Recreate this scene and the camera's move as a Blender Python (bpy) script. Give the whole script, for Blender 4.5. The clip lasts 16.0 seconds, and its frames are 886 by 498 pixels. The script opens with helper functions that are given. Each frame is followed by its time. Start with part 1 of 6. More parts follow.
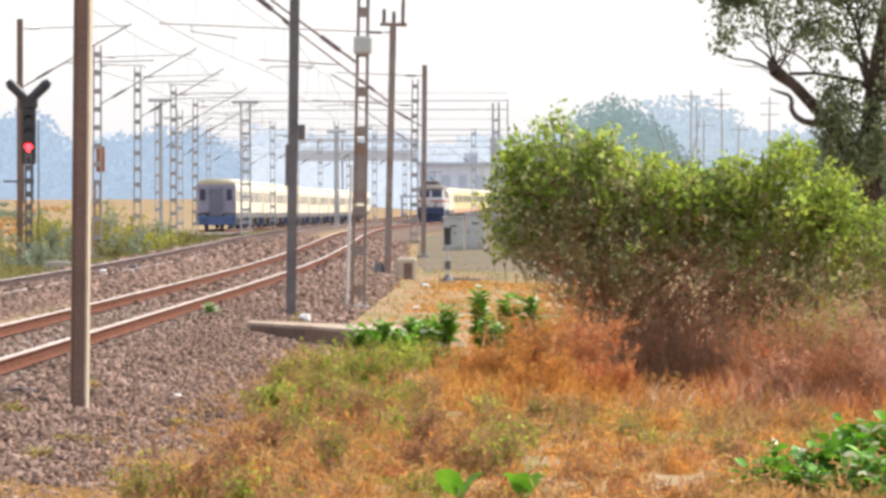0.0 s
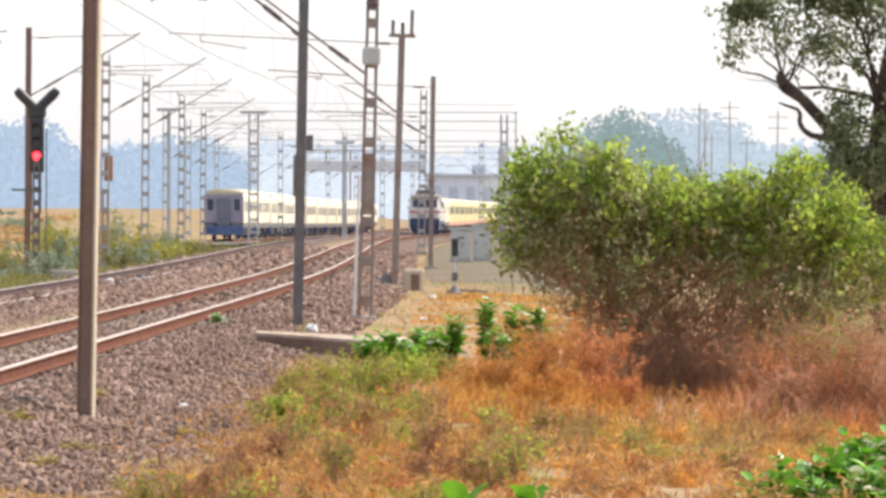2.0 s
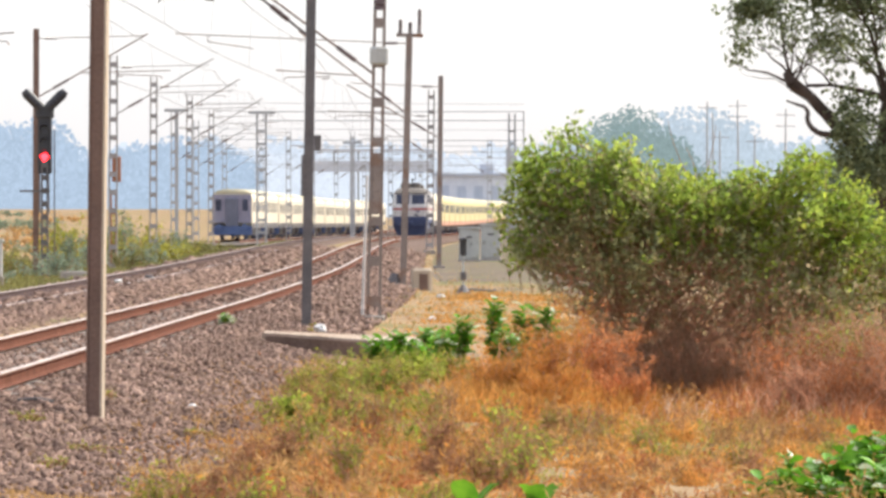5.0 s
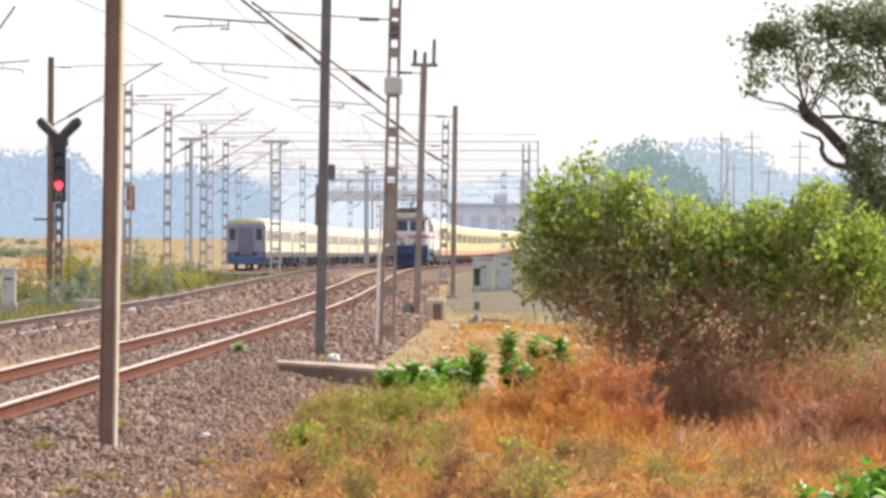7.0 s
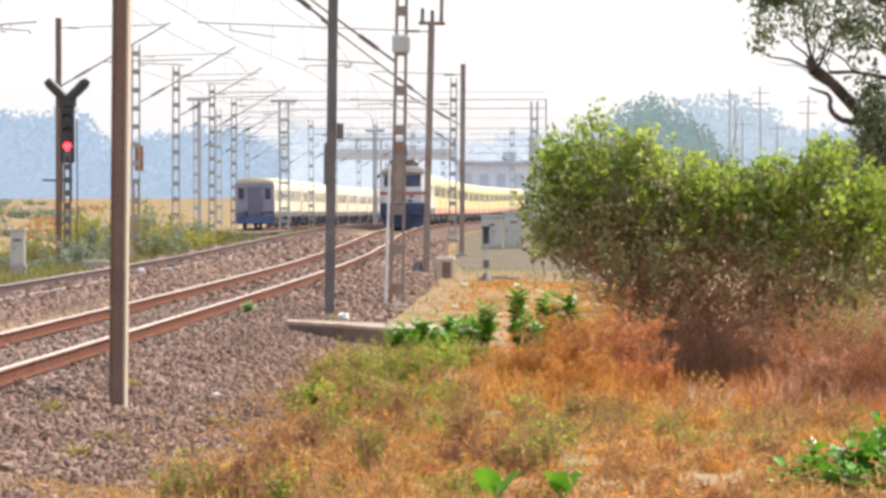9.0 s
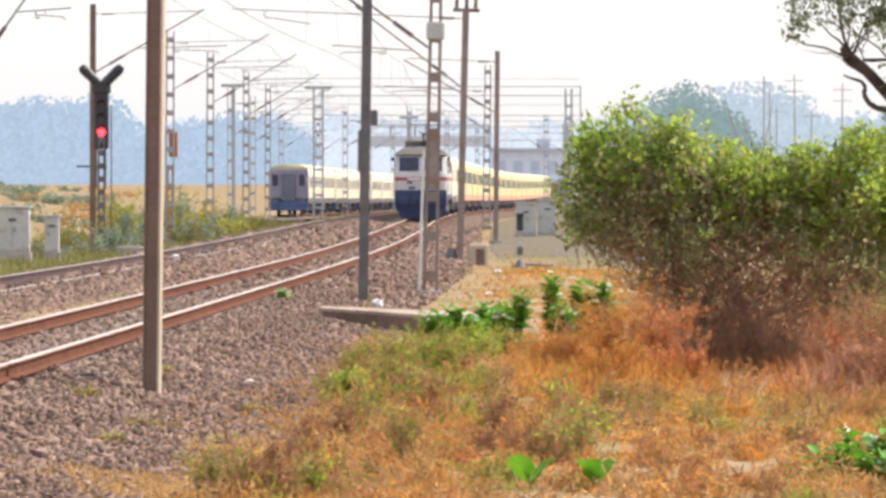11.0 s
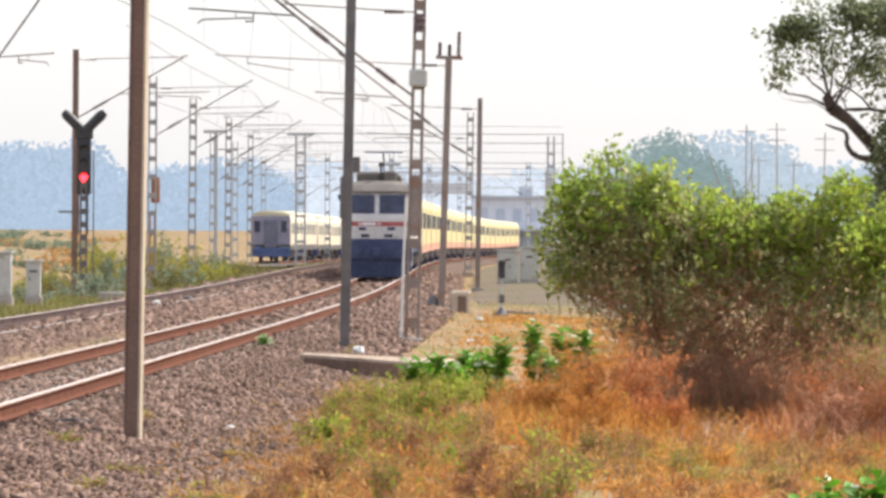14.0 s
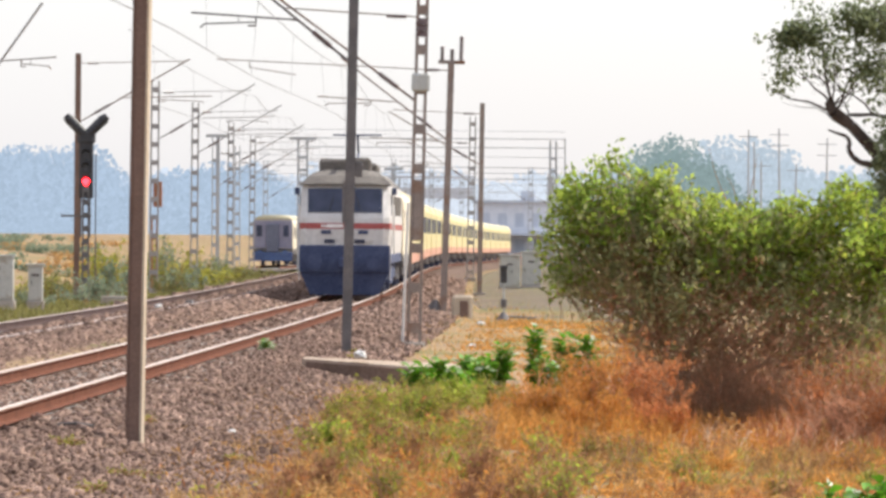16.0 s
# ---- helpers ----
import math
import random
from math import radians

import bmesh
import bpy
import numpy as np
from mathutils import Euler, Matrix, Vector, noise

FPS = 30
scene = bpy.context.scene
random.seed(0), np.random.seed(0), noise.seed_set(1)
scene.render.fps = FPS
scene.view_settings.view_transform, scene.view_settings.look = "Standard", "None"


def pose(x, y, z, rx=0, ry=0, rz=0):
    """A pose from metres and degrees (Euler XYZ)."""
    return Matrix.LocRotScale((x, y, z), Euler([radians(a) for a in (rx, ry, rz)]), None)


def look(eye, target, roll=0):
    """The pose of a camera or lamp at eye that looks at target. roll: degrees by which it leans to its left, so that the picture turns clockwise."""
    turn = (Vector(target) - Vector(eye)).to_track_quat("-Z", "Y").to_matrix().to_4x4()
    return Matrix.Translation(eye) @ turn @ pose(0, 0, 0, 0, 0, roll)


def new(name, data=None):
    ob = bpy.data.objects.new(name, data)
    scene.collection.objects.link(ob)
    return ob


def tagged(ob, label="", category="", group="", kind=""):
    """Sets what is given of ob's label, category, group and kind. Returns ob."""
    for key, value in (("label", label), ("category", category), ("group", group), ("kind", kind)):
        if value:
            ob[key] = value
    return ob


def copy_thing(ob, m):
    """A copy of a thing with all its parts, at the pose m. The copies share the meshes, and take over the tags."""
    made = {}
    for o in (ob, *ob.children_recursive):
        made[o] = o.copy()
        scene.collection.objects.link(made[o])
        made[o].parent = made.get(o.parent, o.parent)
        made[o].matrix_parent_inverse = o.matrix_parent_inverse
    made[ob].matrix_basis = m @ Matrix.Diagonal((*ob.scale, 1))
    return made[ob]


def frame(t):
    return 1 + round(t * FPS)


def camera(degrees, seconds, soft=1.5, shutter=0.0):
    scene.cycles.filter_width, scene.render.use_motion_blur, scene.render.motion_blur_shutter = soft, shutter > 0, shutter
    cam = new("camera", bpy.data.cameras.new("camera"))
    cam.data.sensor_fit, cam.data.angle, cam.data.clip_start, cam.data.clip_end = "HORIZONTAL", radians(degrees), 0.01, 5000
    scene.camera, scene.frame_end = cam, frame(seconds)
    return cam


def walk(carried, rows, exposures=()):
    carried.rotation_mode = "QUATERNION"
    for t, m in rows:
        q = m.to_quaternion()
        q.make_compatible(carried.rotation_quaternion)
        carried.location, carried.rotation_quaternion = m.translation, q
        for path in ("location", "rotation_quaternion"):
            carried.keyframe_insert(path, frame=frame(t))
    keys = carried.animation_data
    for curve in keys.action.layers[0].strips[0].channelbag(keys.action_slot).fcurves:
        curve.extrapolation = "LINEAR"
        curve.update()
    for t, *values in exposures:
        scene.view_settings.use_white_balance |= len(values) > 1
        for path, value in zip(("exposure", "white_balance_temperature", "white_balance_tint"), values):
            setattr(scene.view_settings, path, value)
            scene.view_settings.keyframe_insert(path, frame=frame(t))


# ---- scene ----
EYE_Z = 1.85
cam = camera(9.0, 16.0, soft=3.2)
STEP = 0.0057514          # degrees of turn in one unit of the pan rows
# seconds, pan to the left, tilt upward, lean
PANS = [(0.0, -71.1, -3.3, -0.19), (0.5, -67.8, -9.4, -0.22), (1.0, -50.5, -15.6, 0.09), (1.5, -41.0, -1.7, 0.09),
        (2.0, -57.6, 17.0, 0.22), (2.5, -71.0, 21.2, 0.21), (3.0, -82.9, 35.0, 0.22), (3.5, -82.1, 44.4, 0.24),
        (4.0, -71.9, 26.2, 0.27), (4.2, -62.8, 15.6, 0.08), (6.3, -28.1, 24.2, -0.01), (6.5, -26.4, 36.2, 0.11),
        (7.0, -18.5, 68.8, 0.2), (7.5, -36.9, 52.9, 0.11), (8.0, -39.8, 22.8, -0.17), (8.5, -19.6, 1.7, -0.24),
        (10.8, 48.5, -15.0, 0.02), (11.0, 57.1, -28.1, -0.07), (11.5, 40.3, -28.5, -0.01), (12.0, 14.5, -4.7, 0.04),
        (12.5, 0.0, 0.0, 0.0), (13.0, 20.1, 10.5, -0.05), (13.5, 34.7, 35.2, 0.15), (14.0, 25.3, 55.4, 0.22),
        (14.5, 16.9, 57.9, 0.28), (15.0, 27.7, 44.2, 0.25), (15.5, 28.8, 61.8, 0.18), (16.0, 29.0, 63.6, 0.33)]
walk(cam, [(t, pose(0, 0, EYE_Z, 90 - 0.4946 + up * STEP, -lean, left * STEP)) for t, left, up, lean in PANS],
     [(0.0, 0.42), (4.0, 0.42), (8.0, 0.42), (12.5, 0.4), (14.0, 0.36), (15.0, 0.3), (16.0, 0.3)])

# ---- daylight ----
SUN_EL, SUN_AZ = radians(45), radians(50)      # azimuth clockwise from +y
world = bpy.data.worlds.new("sky")
scene.world = world
world.use_nodes = True
wn = world.node_tree.nodes
sky = wn.new("ShaderNodeTexSky")
sky.sky_type, sky.sun_disc = "NISHITA", False
sky.sun_elevation, sky.sun_rotation = SUN_EL, SUN_AZ
sky.air_density, sky.dust_density, sky.ozone_density = 1.0, 2.0, 1.0
wn["Background"].inputs["Strength"].default_value = 0.15
haze = wn.new("ShaderNodeMix")            # bright white haze over the whole sky
haze.data_type = "RGBA"
haze.inputs["Factor"].default_value = 0.62
haze.inputs["B"].default_value = (6.0, 6.05, 6.55, 1)
world.node_tree.links.new(sky.outputs["Color"], haze.inputs["A"])
world.node_tree.links.new(haze.outputs["Result"], wn["Background"].inputs["Color"])
sun_data = bpy.data.lights.new("sun", "SUN")
sun_data.energy, sun_data.angle, sun_data.color = 5.0, radians(0.7), (1.0, 0.93, 0.82)
sun = new("sun", sun_data)
SUN_DIR = Vector((math.sin(SUN_AZ) * math.cos(SUN_EL), math.cos(SUN_AZ) * math.cos(SUN_EL), math.sin(SUN_EL)))
sun.matrix_world = look(SUN_DIR * 200, (0, 0, 0))
rng = np.random.default_rng(7)


# ---- materials ----
def material(name, low, high, rough=0.7, metal=0.0, grain=30.0, patch=2.0, bump=0.3, island=0.0, per_object=0.0, translucent=0.0,
             spots=None, spot_scale=1.0, spot_at=0.6):
    """Two colours mixed by a coarse and a fine noise, with fine relief; island / per_object: variation from piece to piece."""
    m = bpy.data.materials.new(name)
    m.use_nodes = True
    t = m.node_tree
    n, link = t.nodes, t.links.new
    bsdf = n["Principled BSDF"]
    bsdf.inputs["Roughness"].default_value, bsdf.inputs["Metallic"].default_value = rough, metal
    if rough > 0.84:
        bsdf.inputs["Specular IOR Level"].default_value = 0.05
    co = n.new("ShaderNodeTexCoord")
    coarse, fine = n.new("ShaderNodeTexNoise"), n.new("ShaderNodeTexNoise")
    coarse.inputs["Scale"].default_value, fine.inputs["Scale"].default_value = patch, grain
    coarse.inputs["Detail"].default_value, fine.inputs["Detail"].default_value = 4.0, 3.0
    for tex in (coarse, fine):
        link(co.outputs["Object"], tex.inputs["Vector"])
    add = n.new("ShaderNodeMath")
    add.operation = "ADD"
    link(coarse.outputs["Fac"], add.inputs[0])
    link(fine.outputs["Fac"], add.inputs[1])
    span = n.new("ShaderNodeMapRange")
    span.inputs["From Min"].default_value, span.inputs["From Max"].default_value = 0.72, 1.28
    link(add.outputs[0], span.inputs["Value"])
    mix = n.new("ShaderNodeMix")
    mix.data_type = "RGBA"
    mix.inputs["A"].default_value, mix.inputs["B"].default_value = (*low, 1), (*high, 1)
    link(span.outputs["Result"], mix.inputs["Factor"])
    colour = mix.outputs["Result"]
    if spots:
        third = n.new("ShaderNodeTexNoise")
        third.inputs["Scale"].default_value, third.inputs["Detail"].default_value = spot_scale, 5.0
        link(co.outputs["Object"], third.inputs["Vector"])
        cut = n.new("ShaderNodeMapRange")
        cut.inputs["From Min"].default_value, cut.inputs["From Max"].default_value = spot_at - 0.06, spot_at + 0.06
        link(third.outputs["Fac"], cut.inputs["Value"])
        over = n.new("ShaderNodeMix")
        over.data_type = "RGBA"
        over.inputs["B"].default_value = (*spots, 1)
        link(cut.outputs["Result"], over.inputs["Factor"])
        link(colour, over.inputs["A"])
        colour = over.outputs["Result"]
    for amount, node, out in ((island, "ShaderNodeNewGeometry", "Random Per Island"), (per_object, "ShaderNodeObjectInfo", "Random")):
        if amount:
            src = n.new(node)
            val = n.new("ShaderNodeMapRange")
            val.inputs["To Min"].default_value, val.inputs["To Max"].default_value = 1 - amount, 1 + amount
            link(src.outputs[out], val.inputs["Value"])
            hsv = n.new("ShaderNodeHueSaturation")
            link(val.outputs["Result"], hsv.inputs["Value"])
            link(colour, hsv.inputs["Color"])
            colour = hsv.outputs["Color"]
    link(colour, bsdf.inputs["Base Color"])
    if bump:
        relief = n.new("ShaderNodeBump")
        relief.inputs["Strength"].default_value, relief.inputs["Distance"].default_value = bump, 0.02
        link(fine.outputs["Fac"], relief.inputs["Height"])
        link(relief.outputs["Normal"], bsdf.inputs["Normal"])
    if translucent:
        trans, blend = n.new("ShaderNodeBsdfTranslucent"), n.new("ShaderNodeMixShader")
        link(colour, trans.inputs["Color"])
        blend.inputs[0].default_value = translucent
        link(bsdf.outputs[0], blend.inputs[1])
        link(trans.outputs[0], blend.inputs[2])
        link(blend.outputs[0], n["Material Output"].inputs["Surface"])
    return m


def glowing(name, colour, strength):
    m = bpy.data.materials.new(name)
    m.use_nodes = True
    b = m.node_tree.nodes["Principled BSDF"]
    b.inputs["Base Color"].default_value = (*colour, 1)
    b.inputs["Emission Color"].default_value = (*colour, 1)
    b.inputs["Emission Strength"].default_value = strength
    return m


M_RUST_RAIL = material("rusty rail steel", (0.11, 0.045, 0.03), (0.2, 0.085, 0.055), 0.85, 0.0, 40, 3, 0.3)
M_RAIL_TOP = material("polished rail head", (0.5, 0.41, 0.36), (0.7, 0.6, 0.54), 0.5, 0.3, 60, 1, 0.05)
M_DARK_RAIL = material("dark dusty rail steel", (0.085, 0.058, 0.055), (0.15, 0.105, 0.1), 0.85, 0.0, 40, 3, 0.3)
M_DULL_HEAD = material("dull rail head", (0.33, 0.27, 0.25), (0.48, 0.4, 0.37), 0.6, 0.2, 60, 1, 0.05)
M_CONCRETE = material("weathered concrete", (0.3, 0.27, 0.24), (0.48, 0.44, 0.4), 0.9, 0, 25, 2, 0.4, per_object=0.15)
M_BEAM = material("brown-stained concrete", (0.34, 0.26, 0.2), (0.54, 0.44, 0.36), 0.9, 0, 20, 1.5, 0.4)
# Dark brown that paints shade on the side of the beam.
M_BEAM_SIDE = material("concrete darkened for shade", (0.15, 0.105, 0.085), (0.27, 0.19, 0.155), 0.95, 0, 20, 1.5, 0.4)
M_BALLAST = material("ballast stone", (0.17, 0.112, 0.088), (0.345, 0.24, 0.195), 0.95, 0, 30, 0.8, 0.4, island=0.32)
M_BALLAST_BED = material("ballast bed", (0.09, 0.064, 0.053), (0.2, 0.142, 0.12), 0.95, 0, 14, 0.35, 1.0, spots=(0.2, 0.14, 0.09), spot_scale=0.7, spot_at=0.62)
M_GROUND = material("dry earth and straw", (0.2, 0.138, 0.086), (0.36, 0.255, 0.15), 0.95, 0, 6, 0.15, 0.8, spots=(0.19, 0.17, 0.075), spot_scale=0.13, spot_at=0.58)
M_STRAW = material("dry straw", (0.5, 0.215, 0.055), (0.74, 0.4, 0.115), 0.85, 0, 3, 0.25, 0, island=0.35, translucent=0.35)
M_ORANGE = material("rust-orange dry leaves", (0.5, 0.19, 0.08), (0.74, 0.35, 0.15), 0.85, 0, 3, 0.25, 0, island=0.4, translucent=0.35)
M_REDLEAF = material("dark reddish dead leaves", (0.3, 0.15, 0.08), (0.5, 0.28, 0.15), 0.9, 0, 3, 0.4, 0, island=0.45, translucent=0.4)
M_TAN = material("dusty tan dry grass", (0.42, 0.24, 0.1), (0.66, 0.43, 0.19), 0.9, 0, 3, 0.3, 0, island=0.35, translucent=0.35)
M_PALE_STALK = material("pale dead stalks", (0.6, 0.46, 0.33), (0.78, 0.64, 0.5), 0.9, 0, 3, 0.4, 0, island=0.2, translucent=0.3)
M_REDSTRAW = material("reddish dry stalks", (0.34, 0.13, 0.055), (0.56, 0.24, 0.1), 0.9, 0, 3, 0.4, 0, island=0.4, translucent=0.3)
M_BROWNWEED = material("withered brown weed", (0.34, 0.19, 0.075), (0.58, 0.36, 0.15), 0.9, 0, 3, 0.6, 0, island=0.4, translucent=0.35)
M_LEAF_BUSH = material("thorn bush leaves", (0.2, 0.31, 0.045), (0.4, 0.48, 0.09), 0.65, 0, 4, 0.8, 0, island=0.5, translucent=0.6)
M_LEAF_LIME = material("light yellow-green leaves", (0.26, 0.34, 0.04), (0.46, 0.5, 0.09), 0.65, 0, 4, 0.8, 0, island=0.4, translucent=0.6)
M_LEAF_DULL = material("dull grey-green leaves", (0.3, 0.32, 0.14), (0.49, 0.49, 0.24), 0.75, 0, 4, 0.8, 0, island=0.4, translucent=0.55)
M_LEAF_SILVER = material("pale leaf backs", (0.5, 0.56, 0.38), (0.72, 0.76, 0.58), 0.6, 0, 6, 2, 0, island=0.3, translucent=0.3)
M_LEAF_DRY = material("olive-brown dry leaves", (0.37, 0.3, 0.14), (0.57, 0.47, 0.24), 0.9, 0, 4, 0.7, 0, island=0.4, translucent=0.55)
M_LEAF_RED = material("reddish withered twig leaves", (0.46, 0.23, 0.14), (0.66, 0.37, 0.24), 0.9, 0, 4, 0.7, 0, island=0.45, translucent=0.55)
M_LEAF_TREE = material("tree leaves", (0.13, 0.165, 0.085), (0.26, 0.29, 0.15), 0.55, 0, 3, 0.4, 0, island=0.5, translucent=0.45)
M_LEAF_BIG = material("broad fleshy leaves", (0.075, 0.235, 0.012), (0.2, 0.42, 0.03), 0.65, 0, 6, 2, 0.1, island=0.35, translucent=0.35)
M_LEAF_WEED = material("yellowish green weeds", (0.22, 0.235, 0.035), (0.44, 0.41, 0.08), 0.7, 0, 4, 0.8, 0, island=0.4, translucent=0.5)
M_LEAF_OLIVE = material("dull olive weeds", (0.13, 0.14, 0.045), (0.28, 0.26, 0.09), 0.8, 0, 3, 0.4, 0, island=0.4, translucent=0.4)
# Leaf green with a grey cast put in for distance haze.
M_LEAF_FAR = material("foliage greyed by haze", (0.17, 0.22, 0.15), (0.29, 0.35, 0.25), 0.8, 0, 1, 0.2, 0, island=0.3, translucent=0.4)
M_TWIG = material("dry brown twigs", (0.26, 0.14, 0.085), (0.44, 0.26, 0.16), 0.95, 0, 40, 4, 0.3)
M_BUSHWOOD = material("thin brown bush twigs", (0.34, 0.21, 0.14), (0.56, 0.38, 0.26), 0.95, 0, 30, 2, 0, island=0.3, translucent=0.3)
M_BARK = material("brown bark", (0.055, 0.042, 0.036), (0.12, 0.09, 0.075), 0.95, 0, 40, 4, 0.8)
M_MAST_DARK = material("dark painted mast steel", (0.1, 0.095, 0.1), (0.19, 0.175, 0.175), 0.6, 0.3, 30, 2, 0.2)
M_MAST_BROWN = material("brown weathered post steel", (0.14, 0.085, 0.065), (0.23, 0.145, 0.11), 0.75, 0.0, 30, 1.5, 0.3)
# Own colour of the marker block; on the post flange it paints sunlight.
M_POST_PALE = material("cream for lit flange and marker", (0.42, 0.34, 0.25), (0.6, 0.5, 0.38), 0.7, 0, 25, 1.5, 0.2)
M_MAST_GREY = material("galvanised mast steel", (0.26, 0.25, 0.25), (0.46, 0.43, 0.42), 0.6, 0.3, 25, 1, 0.2, spots=(0.3, 0.17, 0.1), spot_scale=1.2, spot_at=0.66)
M_MAST_WARM = material("brownish dusty mast steel", (0.2, 0.165, 0.15), (0.35, 0.29, 0.26), 0.7, 0.2, 25, 1, 0.2, spots=(0.24, 0.13, 0.08), spot_scale=1.2, spot_at=0.6)
# Far steel: distance haze is mixed into this pale colour.
M_MAST_FAR = material("steel paled by haze", (0.36, 0.37, 0.39), (0.52, 0.53, 0.55), 0.6, 0.2, 25, 1, 0.2)
M_WIRE = material("overhead wire", (0.16, 0.15, 0.15), (0.28, 0.27, 0.27), 0.6, 0.4, 10, 1, 0)
M_INSULATOR = material("brown glazed porcelain", (0.09, 0.06, 0.06), (0.17, 0.11, 0.1), 0.3, 0, 20, 3, 0)
M_BLACK = material("black enamel", (0.02, 0.02, 0.025), (0.05, 0.05, 0.055), 0.5, 0, 20, 3, 0.1)
M_WHITE = material("white enamel", (0.68, 0.67, 0.65), (0.82, 0.81, 0.79), 0.5, 0, 15, 2, 0.1)
M_CABINET = material("pale grey cabinet paint", (0.4, 0.415, 0.4), (0.54, 0.55, 0.53), 0.55, 0, 15, 1.5, 0.1, spots=(0.34, 0.3, 0.24), spot_scale=2.2, spot_at=0.62)
M_BROWN_PLATE = material("rust brown plate", (0.3, 0.12, 0.06), (0.42, 0.19, 0.1), 0.7, 0, 20, 3, 0.1)
M_RED_LAMP = glowing("red signal lens", (1.0, 0.02, 0.03), 8.0)
M_LENS_DARK = material("unlit dark lens", (0.02, 0.02, 0.03), (0.05, 0.05, 0.06), 0.15, 0, 10, 3, 0)
M_LOCO_WHITE = material("dusty white locomotive paint", (0.5, 0.485, 0.48), (0.66, 0.64, 0.63), 0.45, 0, 8, 0.8, 0.03, spots=(0.4, 0.37, 0.33), spot_scale=1.6, spot_at=0.66)
M_LOCO_RED = material("dull red band paint", (0.28, 0.05, 0.05), (0.4, 0.085, 0.075), 0.5, 0, 8, 1, 0.03)
M_LOCO_ROOF = material("grey dusty roof paint", (0.095, 0.083, 0.073), (0.175, 0.155, 0.138), 0.75, 0, 10, 1, 0.1)
# The blue in this black stands in for haze over the underframe.
M_LOCO_BLACK = material("grimy underframe black with haze blue", (0.03, 0.042, 0.1), (0.065, 0.085, 0.165), 0.75, 0, 12, 2, 0.2)
M_GLASS = material("dark cab glass", (0.02, 0.028, 0.06), (0.05, 0.06, 0.11), 0.25, 0, 3, 1, 0)
M_COACH = material("yellow coach paint", (0.56, 0.48, 0.22), (0.68, 0.59, 0.3), 0.45, 0, 5, 0.5, 0.03)
M_COACH_SKIRT = material("faded orange skirt paint", (0.5, 0.24, 0.16), (0.62, 0.33, 0.23), 0.55, 0, 6, 0.6, 0.05)
M_COACH_ROOF = material("dusty yellowish coach roof", (0.5, 0.45, 0.3), (0.62, 0.56, 0.38), 0.55, 0, 6, 0.6, 0.05)
M_CREAM = material("cream coach paint", (0.7, 0.62, 0.47), (0.82, 0.74, 0.58), 0.5, 0, 5, 0.5, 0.03)
M_BLUE_GREY = material("faded blue grey coach end", (0.24, 0.23, 0.31), (0.35, 0.33, 0.41), 0.6, 0, 6, 1, 0.05)
M_CESS = material("grey-brown gravelly dirt", (0.11, 0.086, 0.07), (0.225, 0.178, 0.142), 0.95, 0, 8, 0.3, 0.8, spots=(0.15, 0.15, 0.07), spot_scale=0.35, spot_at=0.56)
M_BLUE_DARK = material("dusty slate rubber", (0.12, 0.13, 0.18), (0.2, 0.21, 0.27), 0.8, 0, 6, 1, 0.05)
M_BLUE = material("blue buffer beam paint", (0.06, 0.1, 0.24), (0.11, 0.17, 0.34), 0.6, 0, 6, 1, 0.05)


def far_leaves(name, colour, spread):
    """Far woods foliage: haze put into a soft glow, a little different from clump to clump."""
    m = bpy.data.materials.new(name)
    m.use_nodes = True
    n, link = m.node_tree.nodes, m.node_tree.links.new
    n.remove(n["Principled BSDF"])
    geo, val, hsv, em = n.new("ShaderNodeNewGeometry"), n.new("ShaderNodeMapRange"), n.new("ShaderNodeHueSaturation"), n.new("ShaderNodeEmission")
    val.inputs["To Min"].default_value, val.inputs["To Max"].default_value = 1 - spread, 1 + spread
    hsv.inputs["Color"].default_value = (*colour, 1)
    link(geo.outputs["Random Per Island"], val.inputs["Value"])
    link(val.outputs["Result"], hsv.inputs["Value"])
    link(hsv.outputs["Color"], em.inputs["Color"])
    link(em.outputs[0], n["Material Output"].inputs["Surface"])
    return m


# Each colour holds the blue veil of distance; the woods give no light themselves.
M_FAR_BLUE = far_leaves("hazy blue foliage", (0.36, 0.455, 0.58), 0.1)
M_FAR_PALE = far_leaves("blue foliage paled by haze", (0.56, 0.63, 0.73), 0.08)
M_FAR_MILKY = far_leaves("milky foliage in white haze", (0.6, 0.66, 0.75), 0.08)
M_FAR_SLATE = far_leaves("foliage hazed to slate-blue", (0.42, 0.5, 0.58), 0.1)
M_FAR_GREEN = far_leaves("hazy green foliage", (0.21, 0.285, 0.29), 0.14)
# Plaster and roof colours already carry the pale blue of distance haze.
M_FAR_BUILD = material("far plaster paled by haze", (0.62, 0.66, 0.73), (0.76, 0.78, 0.83), 0.8, 0, 1, 0.1, 0)
M_FAR_ROOF = material("far sheet roof blued by haze", (0.47, 0.52, 0.6), (0.58, 0.62, 0.7), 0.8, 0, 1, 0.1, 0)


# ---- mesh tools ----
def part(name, bm, mat, parent=None, label="", smooth=False):
    """Links a bmesh as one mesh object, under its thing or part when one is given."""
    me = bpy.data.meshes.new(name)
    bm.normal_update()
    bm.to_mesh(me)
    bm.free()
    me.materials.append(mat)
    if smooth:
        me.polygons.foreach_set("use_smooth", [True] * len(me.polygons))
    ob = new(name, me)
    ob.parent = parent
    if label:
        ob["label"] = label
    return ob


def shared(name, mesh, parent, m):
    ob = new(name, mesh)
    ob.parent = parent
    ob.matrix_basis = m
    return ob


